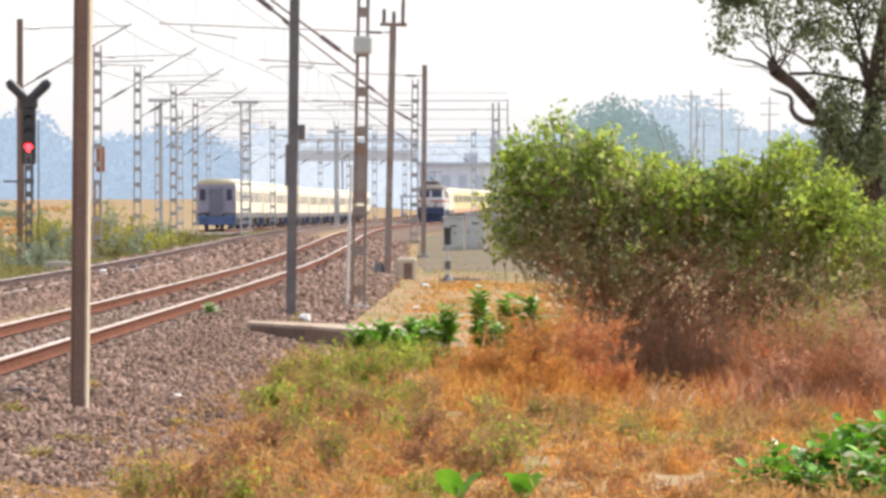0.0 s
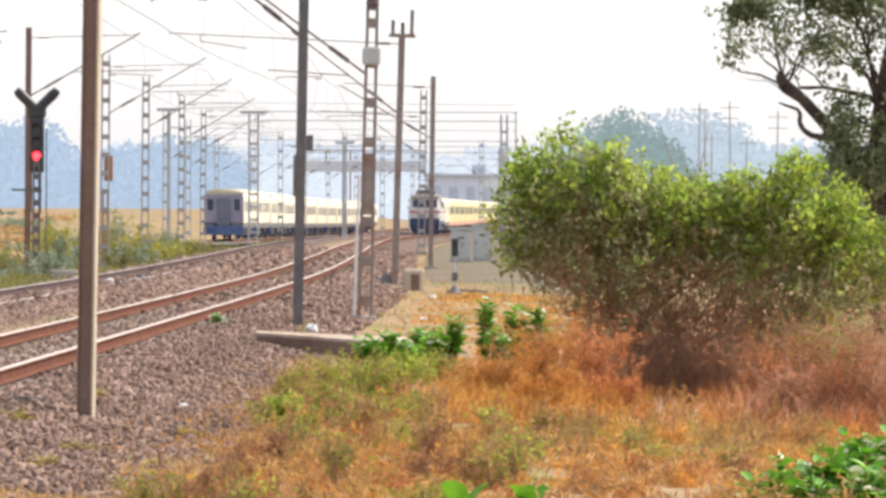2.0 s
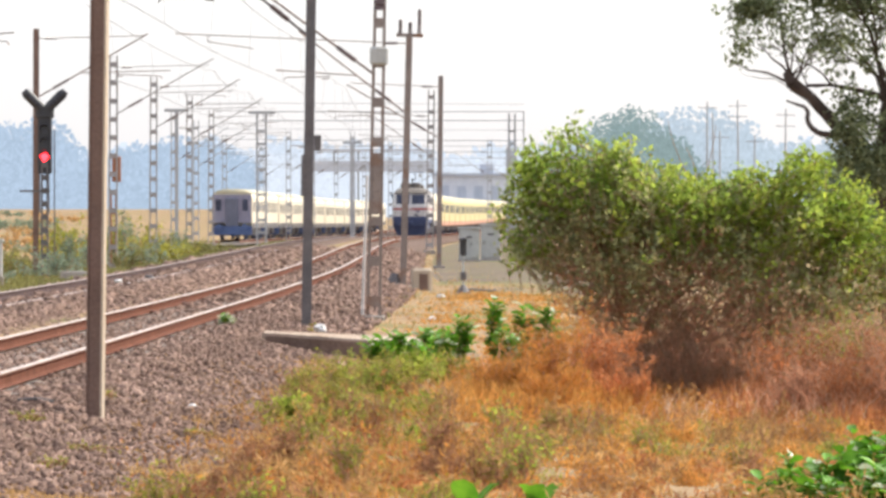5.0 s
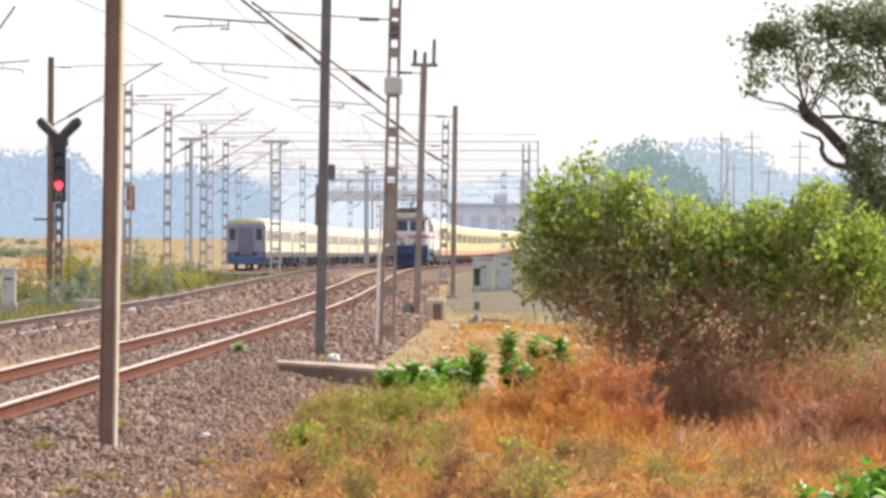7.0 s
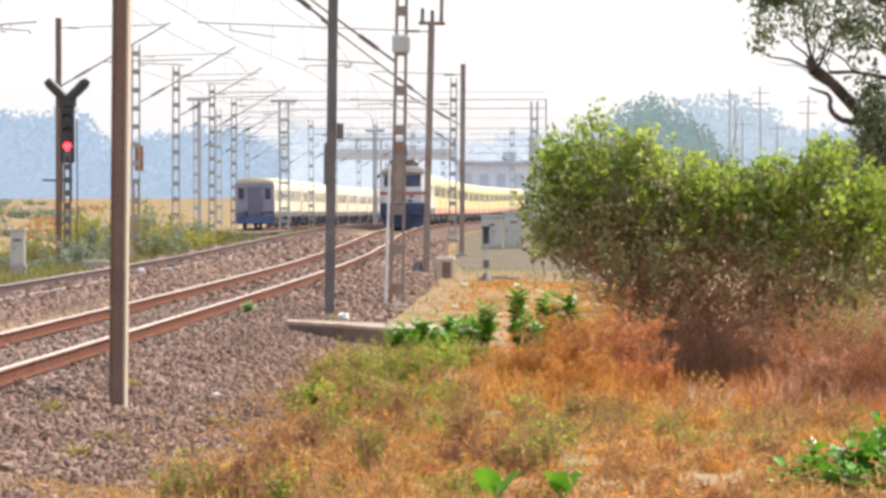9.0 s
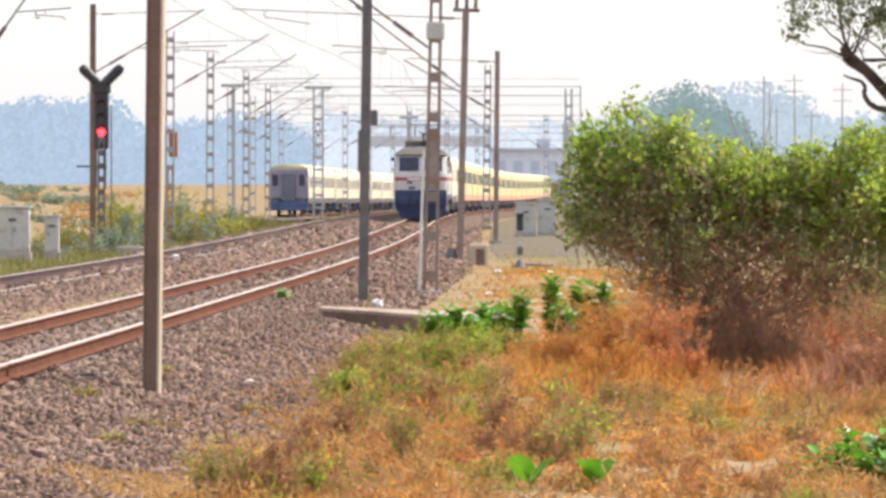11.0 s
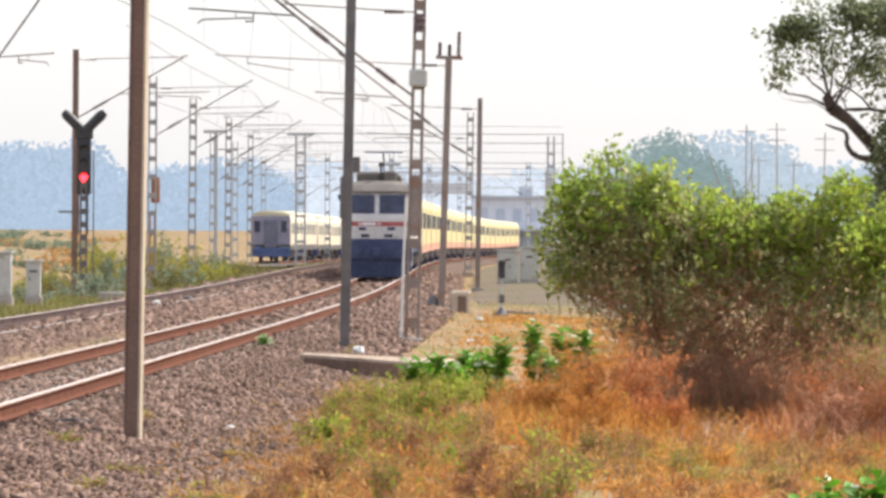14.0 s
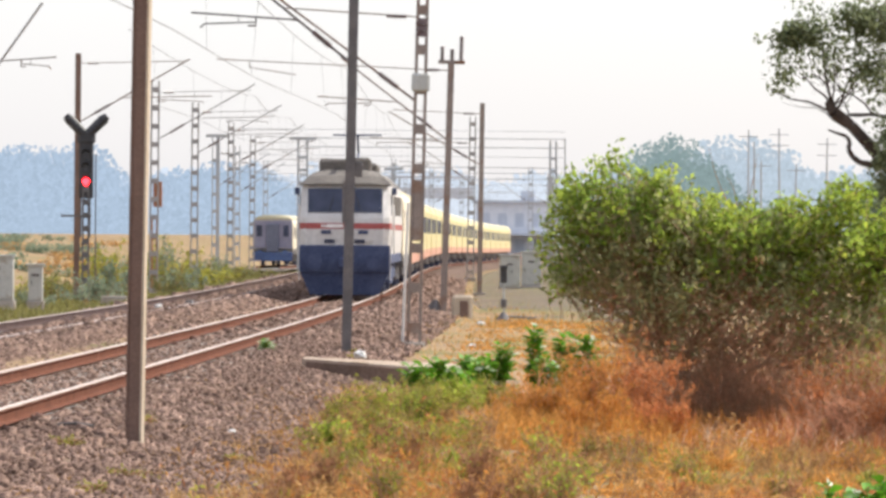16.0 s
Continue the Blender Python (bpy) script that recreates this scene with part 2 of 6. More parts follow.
def empty(name, m, label, category, group="", kind=""):
    ob = new(name)
    ob.empty_display_size = 0.2
    ob.matrix_world = m
    return tagged(ob, label, category, group, kind)


def box(bm, x0, x1, y0, y1, z0, z1, bevel=0.0, m=None):
    r = bmesh.ops.create_cube(bm, size=1)
    vs = r["verts"]
    for v in vs:
        v.co = Vector(((x0 + x1) / 2 + v.co.x * (x1 - x0), (y0 + y1) / 2 + v.co.y * (y1 - y0), (z0 + z1) / 2 + v.co.z * (z1 - z0)))
    if bevel:
        edges = list({e for v in vs for e in v.link_edges})
        r = bmesh.ops.bevel(bm, geom=edges, offset=bevel, segments=1, affect="EDGES", profile=0.5)
        vs = list({v for f in r["faces"] for v in f.verts} | {v for v in vs if v.is_valid})
    if m is not None:
        bmesh.ops.transform(bm, matrix=m, verts=vs)
    return bm


def tube(bm, a, b, r0, r1=None, n=8, caps=True):
    a, b = Vector(a), Vector(b)
    r1 = r0 if r1 is None else r1
    d = b - a
    q = d.to_track_quat("Z", "Y").to_matrix().to_4x4()
    bmesh.ops.create_cone(bm, cap_ends=caps, segments=n, radius1=r0, radius2=r1, depth=d.length,
                          matrix=Matrix.Translation((a + b) / 2) @ q)
    return bm


def sweep(bm, points, radius, n=6):
    """A round wire or limb through points; radius: one or one for each point."""
    rs = radius if isinstance(radius, (list, tuple)) else [radius] * len(points)
    for i in range(len(points) - 1):
        tube(bm, points[i], points[i + 1], rs[i], rs[i + 1], n, caps=False)
    return bm


def profile_sheet(name, verts, faces, mat, parent=None, smooth=False):
    me = bpy.data.meshes.new(name)
    me.from_pydata([tuple(map(float, v)) for v in verts], [], [tuple(map(int, f)) for f in faces])
    me.materials.append(mat)
    if smooth:
        me.polygons.foreach_set("use_smooth", [True] * len(me.polygons))
    ob = new(name, me)
    ob.parent = parent
    return ob


def many(name, verts, faces, mat, parent=None):
    """Fast mesh from arrays: verts (k, n, 3) of k alike pieces, faces: index rows within one piece, all of one length."""
    k, n = verts.shape[:2]
    faces = np.asarray(faces)
    idx = (faces[None] + (np.arange(k) * n)[:, None, None]).reshape(-1)
    me = bpy.data.meshes.new(name)
    me.vertices.add(k * n)
    me.vertices.foreach_set("co", verts.astype(np.float32).reshape(-1))
    me.loops.add(len(idx))
    me.loops.foreach_set("vertex_index", idx.astype(np.int32))
    count, size = k * len(faces), faces.shape[1]
    me.polygons.add(count)
    me.polygons.foreach_set("loop_start", (np.arange(count) * size).astype(np.int32))
    me.update(calc_edges=True)
    me.materials.append(mat)
    ob = new(name, me)
    ob.parent = parent
    return ob


def unit(a):
    return a / np.maximum(np.linalg.norm(a, axis=-1, keepdims=True), 1e-9)


def leaf_mesh(name, at, size, mat, parent=None, slim=0.5, lift=0.3):
    """Pointed, slightly folded leaves at the points, turned every way."""
    k = len(at)
    along = unit(rng.normal(size=(k, 3)) + np.array([0, 0, lift]))
    side = unit(np.cross(along, rng.normal(size=(k, 3))))
    up = np.cross(along, side)
    s = (size * rng.uniform(0.6, 1.35, k))[:, None]
    v = np.stack([at - along * s * 0.5, at + side * s * slim * 0.5 + up * s * 0.08, at + along * s * 0.5, at - side * s * slim * 0.5 + up * s * 0.08], 1)
    return many(name, v, [[0, 1, 2], [0, 2, 3]], mat, parent)


def blade_mesh(name, foot, height, width, mat, parent=None, lean=0.35):
    k = len(foot)
    a = rng.uniform(0, 2 * np.pi, k)
    out = np.stack([np.cos(a), np.sin(a), np.zeros(k)], 1)
    b = rng.uniform(0, 2 * np.pi, k)
    side = np.stack([np.cos(b), np.sin(b), np.zeros(k)], 1)
    h = (height * rng.uniform(0.5, 1.3, k))[:, None]
    w = width * rng.uniform(0.6, 1.3, k)[:, None]
    bend = rng.uniform(0.2, 1.0, k)[:, None] * lean
    upv = np.array([0, 0, 1.0])
    mid, tip = foot + upv * h * 0.55 + out * h * bend * 0.3, foot + upv * h * (1 - bend * 0.25) + out * h * bend
    v = np.stack([foot - side * w, foot + side * w, mid - side * w * 0.7, mid + side * w * 0.7, tip], 1)
    return many(name, v, [[0, 1, 3], [0, 3, 2], [2, 3, 4]], mat, parent)


# ---- the line of the tracks ----
KNOT_Y = [-60, 40, 78, 128, 172, 230, 300, 400, 500, 600, 900, 1300]
KNOT_X = [-8.4, -6.15, -5.25, -4.13, -3.42, -3.06, -2.8, -1.6, 0.7, 3.7, 14.0, 28.0]


def main_x(y):
    """Centre line of the main track, a smooth curve through the knots."""
    y = float(y)
    i = min(max(int(np.searchsorted(KNOT_Y, y)) - 1, 0), len(KNOT_Y) - 2)

    def slope(j):
        a, b = max(j - 1, 0), min(j + 1, len(KNOT_Y) - 1)
        return (KNOT_X[b] - KNOT_X[a]) / (KNOT_Y[b] - KNOT_Y[a])
    h = KNOT_Y[i + 1] - KNOT_Y[i]
    u = (y - KNOT_Y[i]) / h
    return ((2 * u**3 - 3 * u**2 + 1) * KNOT_X[i] + (u**3 - 2 * u**2 + u) * h * slope(i)
            + (3 * u**2 - 2 * u**3) * KNOT_X[i + 1] + (u**3 - u**2) * h * slope(i + 1))


def fall(y):
    """The line falls gently beyond 320 m."""
    u = np.clip((np.asarray(y, float) - 320) / 300, 0, 1)
    return -0.6 * u * u * (3 - 2 * u)


SIDE_TRACK, LOOP_TRACK = -4.35, -11.6
LINE_Y = np.concatenate([np.arange(30, 320, 4.0), np.arange(320, 1250, 12.0)])
LINE_X = np.array([main_x(y) for y in LINE_Y])
BED = [(-26, -0.65), (-18.5, -0.9), (-9.6, -0.9), (-8.2, -0.72), (-7.2, -0.5), (-6.2, -0.22), (-3.6, -0.2), (-3.42, -0.05), (-2.6, -0.06), (-2.1, -0.2), (-1.75, -0.22), (1.7, -0.21),
       (2.2, -0.36), (3.1, -0.56), (4.0, -0.66)]


def offset_z(off):
    return np.interp(off, [b[0] for b in BED], [b[1] for b in BED], left=-0.62, right=-0.66)


def ground_z(x, y):
    off = x - np.interp(y, LINE_Y, LINE_X)
    return offset_z(off) - 0.08 * np.clip((off - 5) / 3, 0, 1) + 3.1 * np.clip((-off - 20) / 48, 0, 1) + fall(y)


# ---- ground, beds and tracks ----
def build_ground():
    cols = [-2600, -900, -400, -200, -120, -80, -50, -35, -25, -20, -16, -13, -10.5, -8.6, -7.2, -5, -3, 0, 2, 3.1, 3.6, 4.2, 5, 6, 7, 8, 9.5, 11, 13, 16, 20, 26, 35, 50, 80, 130, 220, 400, 900, 2600]
    ys = np.concatenate([np.arange(-60, 30, 15.0), np.arange(30, 130, 1.5), np.arange(130, 320, 6.0), np.arange(320, 1200, 40.0), [1500, 2200, 3500, 4800]])
    verts, faces = [], []
    for y in ys:
        cx = main_x(min(y, 1240))
        for c in cols:
            z = float(offset_z(c)) - (0.06 if -18 < c < 3.5 else 0.0) - 0.08 * min(max((c - 5) / 3, 0), 1)
            if 4.5 < c < 60 and y < 300:
                z += 0.09 * noise.noise(Vector((c * 0.35, y * 0.2, 1.3)))
            if c < -20:
                z += 3.1 * min((-c - 20) / 48, 1) + 0.25 * noise.noise(Vector((c * 0.05, y * 0.012, 4.0)))
            verts.append((cx + c, y, z + float(fall(y))))
    w = len(cols)
    for i in range(len(ys) - 1):
        for j in range(w - 1):
            faces.append((i * w + j, i * w + j + 1, (i + 1) * w + j + 1, (i + 1) * w + j))
    g = profile_sheet("ground", verts, faces, M_GROUND, smooth=True)
    tagged(g, "dry straw-coloured earth with sparse greenish patches", "ground", kind="structure")


def strip(name, offsets, mat, parent=None, y0=30, y1=1240, base=0.0, label=""):
    """A band along the line: offsets = cross-section of (across, height)."""
    ys = [y for y in LINE_Y if y0 <= y <= y1]
    verts, faces = [], []
    w = len(offsets)
    for y in ys:
        cx = main_x(y) + base
        verts += [(cx + o, y, z + float(fall(y))) for o, z in offsets]
    for i in range(len(ys) - 1):
        for j in range(w - 1):
            faces.append((i * w + j, i * w + j + 1, (i + 1) * w + j + 1, (i + 1) * w + j))
    ob = profile_sheet(name, verts, faces, mat, parent, smooth=False)
    if label:
        ob["label"] = label
    return ob


def build_bed():
    bed = strip("ballast_bed", [b for b in BED if b[0] > -9 and b[0] < 3.9], M_BALLAST_BED)
    tagged(bed, "grey-brown crushed stone bed under two tracks", "ballast", kind="structure")
    ys = [y for y in LINE_Y if y > 150]
    rows = [(3.2, -0.68), (4.0, -0.57), (9.0, -0.58), (11.0, -0.85)]
    verts = [(main_x(y) + o, y, z + float(fall(y)) - 0.25 * max(0.0, 1 - (y - 150) / 60)) for y in ys for o, z in rows]
    faces = [(i * 4 + j, i * 4 + j + 1, i * 4 + j + 5, i * 4 + j + 4) for i in range(len(ys) - 1) for j in range(3)]
    cess = profile_sheet("cess", verts, faces, M_CESS)
    tagged(cess, "grey-brown gravelly dirt with olive patches beside the line", "ground", kind="structure")
    loop = strip("loop_bed", [(-15, -0.95), (-13.9, -0.43), (-9.3, -0.43), (-8.3, -0.9)], M_BALLAST_BED, y0=385)
    tagged(loop, "crushed stone bed of the loop line", "ballast", kind="structure")


RAIL = [(-0.075, -0.172), (-0.075, -0.16), (-0.01, -0.14), (-0.01, -0.045), (-0.036, -0.035), (-0.036, 0.0), (0.036, 0.0), (0.036, -0.035), (0.01, -0.045), (0.01, -0.14), (0.075, -0.16), (0.075, -0.172)]


def build_track(name, base, y0, y1, sleeper_from, sleeper_count, label, drop=0.0, steel=None, head=None):
    track = empty(name, pose(0, 0, -drop), label, "railway track", kind="structure")
    for side in (-0.838, 0.838):
        rail = strip("rail", [(o + side, z) for o, z in RAIL], steel or M_RUST_RAIL, track, y0, y1, base, "rust-brown steel rail")
        strip("rail_head", [(side - 0.038, -0.014), (side - 0.038, -0.004), (side - 0.031, 0.002), (side + 0.031, 0.002), (side + 0.038, -0.004), (side + 0.038, -0.014)], head or M_RAIL_TOP, rail, y0, y1, base, "worn shiny running surface")
    bm = bmesh.new()
    box(bm, -1.37, 1.37, -0.12, 0.12, -0.36, -0.18, 0.02)
    me = bpy.data.meshes.new("sleeper")
    bm.to_mesh(me)
    bm.free()
    me.materials.append(M_CONCRETE)
    for i in range(sleeper_count):
        y = sleeper_from + i * 0.62
        slope = (main_x(y + 1) - main_x(y - 1)) / 2
        shared("sleeper", me, track, pose(main_x(y) + base, y, -0.012 + float(fall(y)), 0, 0, -math.degrees(math.atan(slope))))


def build_ballast():
    """Loose stones over the shoulder, the cess and between the rails, thinning out with distance."""
    zones = [(38, 75, -3.0, 4.2, 38000), (75, 110, -2.6, 3.7, 20000), (110, 170, -3, 3.4, 10000), (80, 170, -7.2, -2.4, 12000), (60, 110, -7.0, -2.0, 8000), (165, 300, -7.2, 3.2, 16000), (70, 110, -3.7, -1.8, 11000), (110, 190, -3.7, -1.8, 7000)]
    at, size = [], []
    for y0, y1, o0, o1, k in zones:
        y = y0 + (y1 - y0) * rng.uniform(0, 1, k) ** 1.1
        o = rng.uniform(o0, o1, k)
        keep = (np.abs(np.abs(o) - 0.838) > 0.12) & (np.abs(np.abs(o - SIDE_TRACK) - 0.838) > 0.12)
        keep &= rng.uniform(0, 1, k) < np.clip((4.3 - o) / 1.2, 0.1, 1)
        y, o = y[keep], o[keep]
        x = np.interp(y, LINE_Y, LINE_X) + o
        at.append(np.stack([x, y, offset_z(o) + 0.012], 1))
        size.append(np.full(len(y), 0.025 if y1 < 111 else (0.042 if y1 < 200 else 0.06)))
    at, size = np.concatenate(at), np.concatenate(size)
    k = len(at)
    cube = np.array([(-1, -1, -1), (1, -1, -1), (1, 1, -1), (-1, 1, -1), (-1, -1, 1), (1, -1, 1), (1, 1, 1), (-1, 1, 1)], float)
    v = cube[None] * rng.uniform(0.5, 1.15, (k, 8, 1)) * (size * np.clip(rng.lognormal(0, 0.38, k), 0.4, 2.4))[:, None, None] * rng.uniform(0.5, 1.3, (k, 1, 3))
    a = rng.uniform(0, 6.28, k)
    c, s = np.cos(a), np.sin(a)
    x = v[..., 0] * c[:, None] - v[..., 1] * s[:, None]
    y = v[..., 0] * s[:, None] + v[..., 1] * c[:, None]
    tilt = rng.normal(0, 0.5, k)[:, None]
    v = np.stack([x, y, v[..., 2] * 0.8 + x * tilt * 0.5], -1) + at[:, None]
    ob = many("ballast_stones", v, [[0, 3, 2, 1], [4, 5, 6, 7], [0, 1, 5, 4], [1, 2, 6, 5], [2, 3, 7, 6], [3, 0, 4, 7]], M_BALLAST)
    tagged(ob, "loose grey-brown crushed stones of the track bed", "ballast", kind="stuff")


# ---- distance ----
def build_distance():
    """Belts of far woods: crowns of many leaf clumps glowing in haze colours, with a ragged outline."""
    def belt(name, y, profile, trees, mat, label, seed, leaf, fill=1.0):
        g = np.random.default_rng(seed)
        xs = g.uniform(profile[0][0], profile[-1][0], trees)
        top = np.interp(xs, [p[0] for p in profile], [p[1] for p in profile]) * g.uniform(0.72, 1.06, trees)
        at = []
        for x, h in zip(xs, top):
            w = h * g.uniform(0.22, 0.4)
            k = int(330 * fill)
            d = unit(g.normal(size=(k, 3))) * g.uniform(0.2, 0.96, (k, 1))
            at.append(np.array([x, y + g.uniform(-15, 15), h * 0.62]) + d * np.array([w, w, h * 0.4]))
            at.append(np.column_stack([x + g.normal(0, w, k // 2), np.full(k // 2, y + 18.0), g.uniform(-2, h * 0.6, k // 2)]))
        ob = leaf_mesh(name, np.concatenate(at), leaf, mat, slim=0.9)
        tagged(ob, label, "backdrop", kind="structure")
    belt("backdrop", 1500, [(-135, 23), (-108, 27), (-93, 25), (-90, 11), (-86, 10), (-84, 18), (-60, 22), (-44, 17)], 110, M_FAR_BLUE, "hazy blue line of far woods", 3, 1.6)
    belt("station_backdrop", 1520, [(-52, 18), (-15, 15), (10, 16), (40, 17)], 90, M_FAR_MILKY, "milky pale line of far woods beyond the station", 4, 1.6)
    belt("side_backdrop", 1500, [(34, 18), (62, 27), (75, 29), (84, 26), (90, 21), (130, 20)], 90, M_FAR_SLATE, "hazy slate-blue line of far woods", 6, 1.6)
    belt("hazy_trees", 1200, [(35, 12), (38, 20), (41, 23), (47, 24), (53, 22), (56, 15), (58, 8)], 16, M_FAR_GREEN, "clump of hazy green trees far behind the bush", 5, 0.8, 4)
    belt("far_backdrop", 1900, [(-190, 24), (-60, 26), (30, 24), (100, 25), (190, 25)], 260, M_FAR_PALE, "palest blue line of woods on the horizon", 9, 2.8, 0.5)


def build_footbridge(y, x0, x1, z):
    b = empty("footbridge", pose(0, y, 0), "station footbridge painted pale blue-grey for haze", "footbridge")
    part("deck", box(bmesh.new(), x0, x1, -1.2, 1.2, z - 0.35, z), M_FAR_BUILD, b)
    part("roof", box(bmesh.new(), x0 - 0.4, x1 + 0.4, -1.6, 1.6, z + 2.2, z + 2.45), M_FAR_BUILD, b)
    for s in (-1.15, 1.15):
        part("parapet", box(bmesh.new(), x0, x1, s - 0.03, s + 0.03, z + 0.004, z + 1.0), M_FAR_BUILD, b)
    n = 6
    for i in range(n):
        x = x0 + (i + 0.02) * (x1 - x0) / (n - 1) * 0.995
        part("post", box(bmesh.new(), x - 0.12, x + 0.12, -0.15, 0.15, -1.4 if i % 2 == 0 else z, z + 2.2), M_MAST_FAR, b)


def build_station(x, y, w, h):
    """Two-storey station building with a platform canopy, haze put into its colours."""
    b = empty("station_building", pose(x, y, -1.6), "station building painted pale blue-grey for haze", "building")
    part("wall", box(bmesh.new(), 0, w, 0, 8, 0, h), M_FAR_BUILD, b)
    roof = part("roof", box(bmesh.new(), -0.5, w + 0.5, -0.6, 8.6, h + 0.004, h + 0.4), M_FAR_ROOF, b)
    part("water_tank", box(bmesh.new(), w * 0.6, w * 0.6 + 2.2, 2, 5, h + 0.41, h + 1.9, 0.1), M_FAR_ROOF, roof)
    part("canopy", box(bmesh.new(), -3, w + 1, -3.2, -0.05, h * 0.42, h * 0.42 + 0.35), M_FAR_ROOF, b)
    for k in range(5):
        part("canopy_post", box(bmesh.new(), -2.8 + k * (w + 3.4) / 4, -2.5 + k * (w + 3.4) / 4, -3.0, -2.7, 0, h * 0.42), M_FAR_ROOF, b)
    for row in (0.12, 0.58):
        for k in range(4):
            x0 = 0.8 + k * (w - 1.2) / 4
            part("window", box(bmesh.new(), x0, x0 + w * 0.12, -0.03, 0.1, h * row, h * row + h * 0.24), M_FAR_ROOF, b)


# ---- overhead line masts ----
def insulator(name, a, b, parent, r=0.075):
    """One turned body with seven sheds."""
    a, b = Vector(a), Vector(b)
    turn = (b - a).to_track_quat("Z", "Y")
    bm, rings = bmesh.new(), []
    stations = [(0.0, 0.4)] + [((i + f) / 7, w) for i in range(7) for f, w in ((0.15, 0.45), (0.3, 1.0), (0.75, 0.6))] + [(1.0, 0.4)]
    for u, w in stations:
        rings.append([bm.verts.new(a.lerp(b, u) + turn @ Vector((math.cos(k * math.pi / 5) * r * w, math.sin(k * math.pi / 5) * r * w, 0))) for k in range(10)])
    for p, q in zip(rings[:-1], rings[1:]):
        for k in range(10):
            bm.faces.new((p[k], p[(k + 1) % 10], q[(k + 1) % 10], q[k]))
    bm.faces.new(rings[0][::-1])
    bm.faces.new(rings[-1])
    return part(name, bm, M_INSULATOR, parent, "ribbed brown porcelain insulator")


def cantilever(mast, reach, mat, top=6.95, low=4.85, r=0.022, rise=2.15, stay=0.0, reg=None, insulated=0.2):
    """Bracket over the track: reach is across, negative to the left. Heights above the rails; the mast's origin is at rail height."""
    s = 1 if reach > 0 else -1
    a, tip = Vector((0.1 * s, 0, low)), Vector((reach, 0, low + rise))
    part("bracket_tube", tube(bmesh.new(), a, tip, r * 1.25), mat, mast)
    insulator("bracket_insulator", a.lerp(tip, insulated - 0.07), a.lerp(tip, insulated + 0.07), mast)
    part("stay_tube", tube(bmesh.new(), (0.1 * s, 0, top), (stay or reach * 0.96, 0, top + 0.12), r * 0.75), mat, mast)
    if stay:
        part("drop_tube", sweep(bmesh.new(), [(stay * 0.86, 0, top + 0.1), (stay * 0.86, 0, top - 0.1), (stay * 0.66, 0, top - 0.28)], r * 0.7), mat, mast)
    insulator("stay_insulator", (0.35 * s, 0, top), (0.8 * s, 0, top), mast, 0.06)
    reg = low + 0.95 if reg is None else reg
    if reg:
        joint = a.lerp(tip, (reg - low) / rise)
        part("registration_tube", tube(bmesh.new(), joint, (reach * 1.2, 0, reg + 0.1), r * 0.85), mat, mast)
        part("drop_bracket", sweep(bmesh.new(), [(reach * 0.72, 0, reg + 0.05), (reach * 0.72, 0, reg - 0.13), (reach * 0.78, 0, reg - 0.13)], r * 0.8), mat, mast)
        part("steady_arm", sweep(bmesh.new(), [(reach * 0.73, 0, reg - 0.06), (reach * 1.1, 0, reg - 0.11), (reach * 1.13, 0, reg - 0.19)], r * 0.7), mat, mast)
        part("hanger", tube(bmesh.new(), (reach * 0.85, 0, reg + 0.06), (reach * 0.85, 0, reg - 0.08), r * 0.4), mat, mast)


def lattice_shaft(w0, w1, h, z0, mat, parent, bays):
    """Two channel legs joined by batten plates."""
    for s in (-1, 1):
        bm = bmesh.new()
        tube_pts = [(s * w0 / 2, z0), (s * w1 / 2, z0 + h)]
        box(bm, -0.035, 0.035, -0.06, 0.06, 0, 1, 0.0)
        for v in bm.verts:
            u = v.co.z
            v.co.x += tube_pts[0][0] * (1 - u) + tube_pts[1][0] * u
            v.co.z = z0 + u * h
        part("leg", bm, mat, parent)
    for i in range(bays):
        z = z0 + (i + 0.5) * h / bays
        w = w0 + (w1 - w0) * (i + 0.5) / bays
        part("batten", box(bmesh.new(), -w / 2 - 0.02, w / 2 + 0.02, -0.075, 0.075, z - 0.11, z + 0.11), mat, parent)


def lattice_mast(x, y, z0, h, reach, mat, label, w0=0.34, w1=0.24, lean=0.0, bays=12, base=True, group="overhead line masts", arm=None):
    m = empty("overhead_mast", pose(x, y, 0, 0, lean, 0), label, "mast", group)
    lattice_shaft(w0, w1, h, z0, mat, m, bays)
    if base:
        part("foundation", box(bmesh.new(), -w0 * 0.95, w0 * 0.95, -0.3, 0.3, z0 - 0.35, z0 + 0.12, 0.04), M_CONCRETE, m, "chipped concrete foundation block")
    for r in (reach if isinstance(reach, (list, tuple)) else [reach]):
        if r:
            cantilever(m, r, mat, **(arm or {}))
    return m


def beam_shaft(w, h, z0, mat, parent):
    for y0, y1 in ((-w / 2, -w / 2 + 0.016), (w / 2 - 0.016, w / 2)):
        part("flange", box(bmesh.new(), -w / 2, w / 2, y0, y1, z0, z0 + h), mat, parent)
    part("web", box(bmesh.new(), -0.008, 0.008, -w / 2 + 0.016, w / 2 - 0.016, z0, z0 + h), mat, parent)


def beam_mast(x, y, z0, h, w, reach, mat, label, lean=0.0, turn=0.0, arm=None):
    m = empty("overhead_mast", pose(x, y, 0, 0, lean, turn), label, "mast", "overhead line masts")
    beam_shaft(w, h, z0, mat, m)
    part("foundation", box(bmesh.new(), -0.26, 0.26, -0.26, 0.26, z0 - 0.5, z0 + 0.02, 0.03), M_CONCRETE, m)
    if reach:
        cantilever(m, reach, mat, **(arm or {}))
    return m


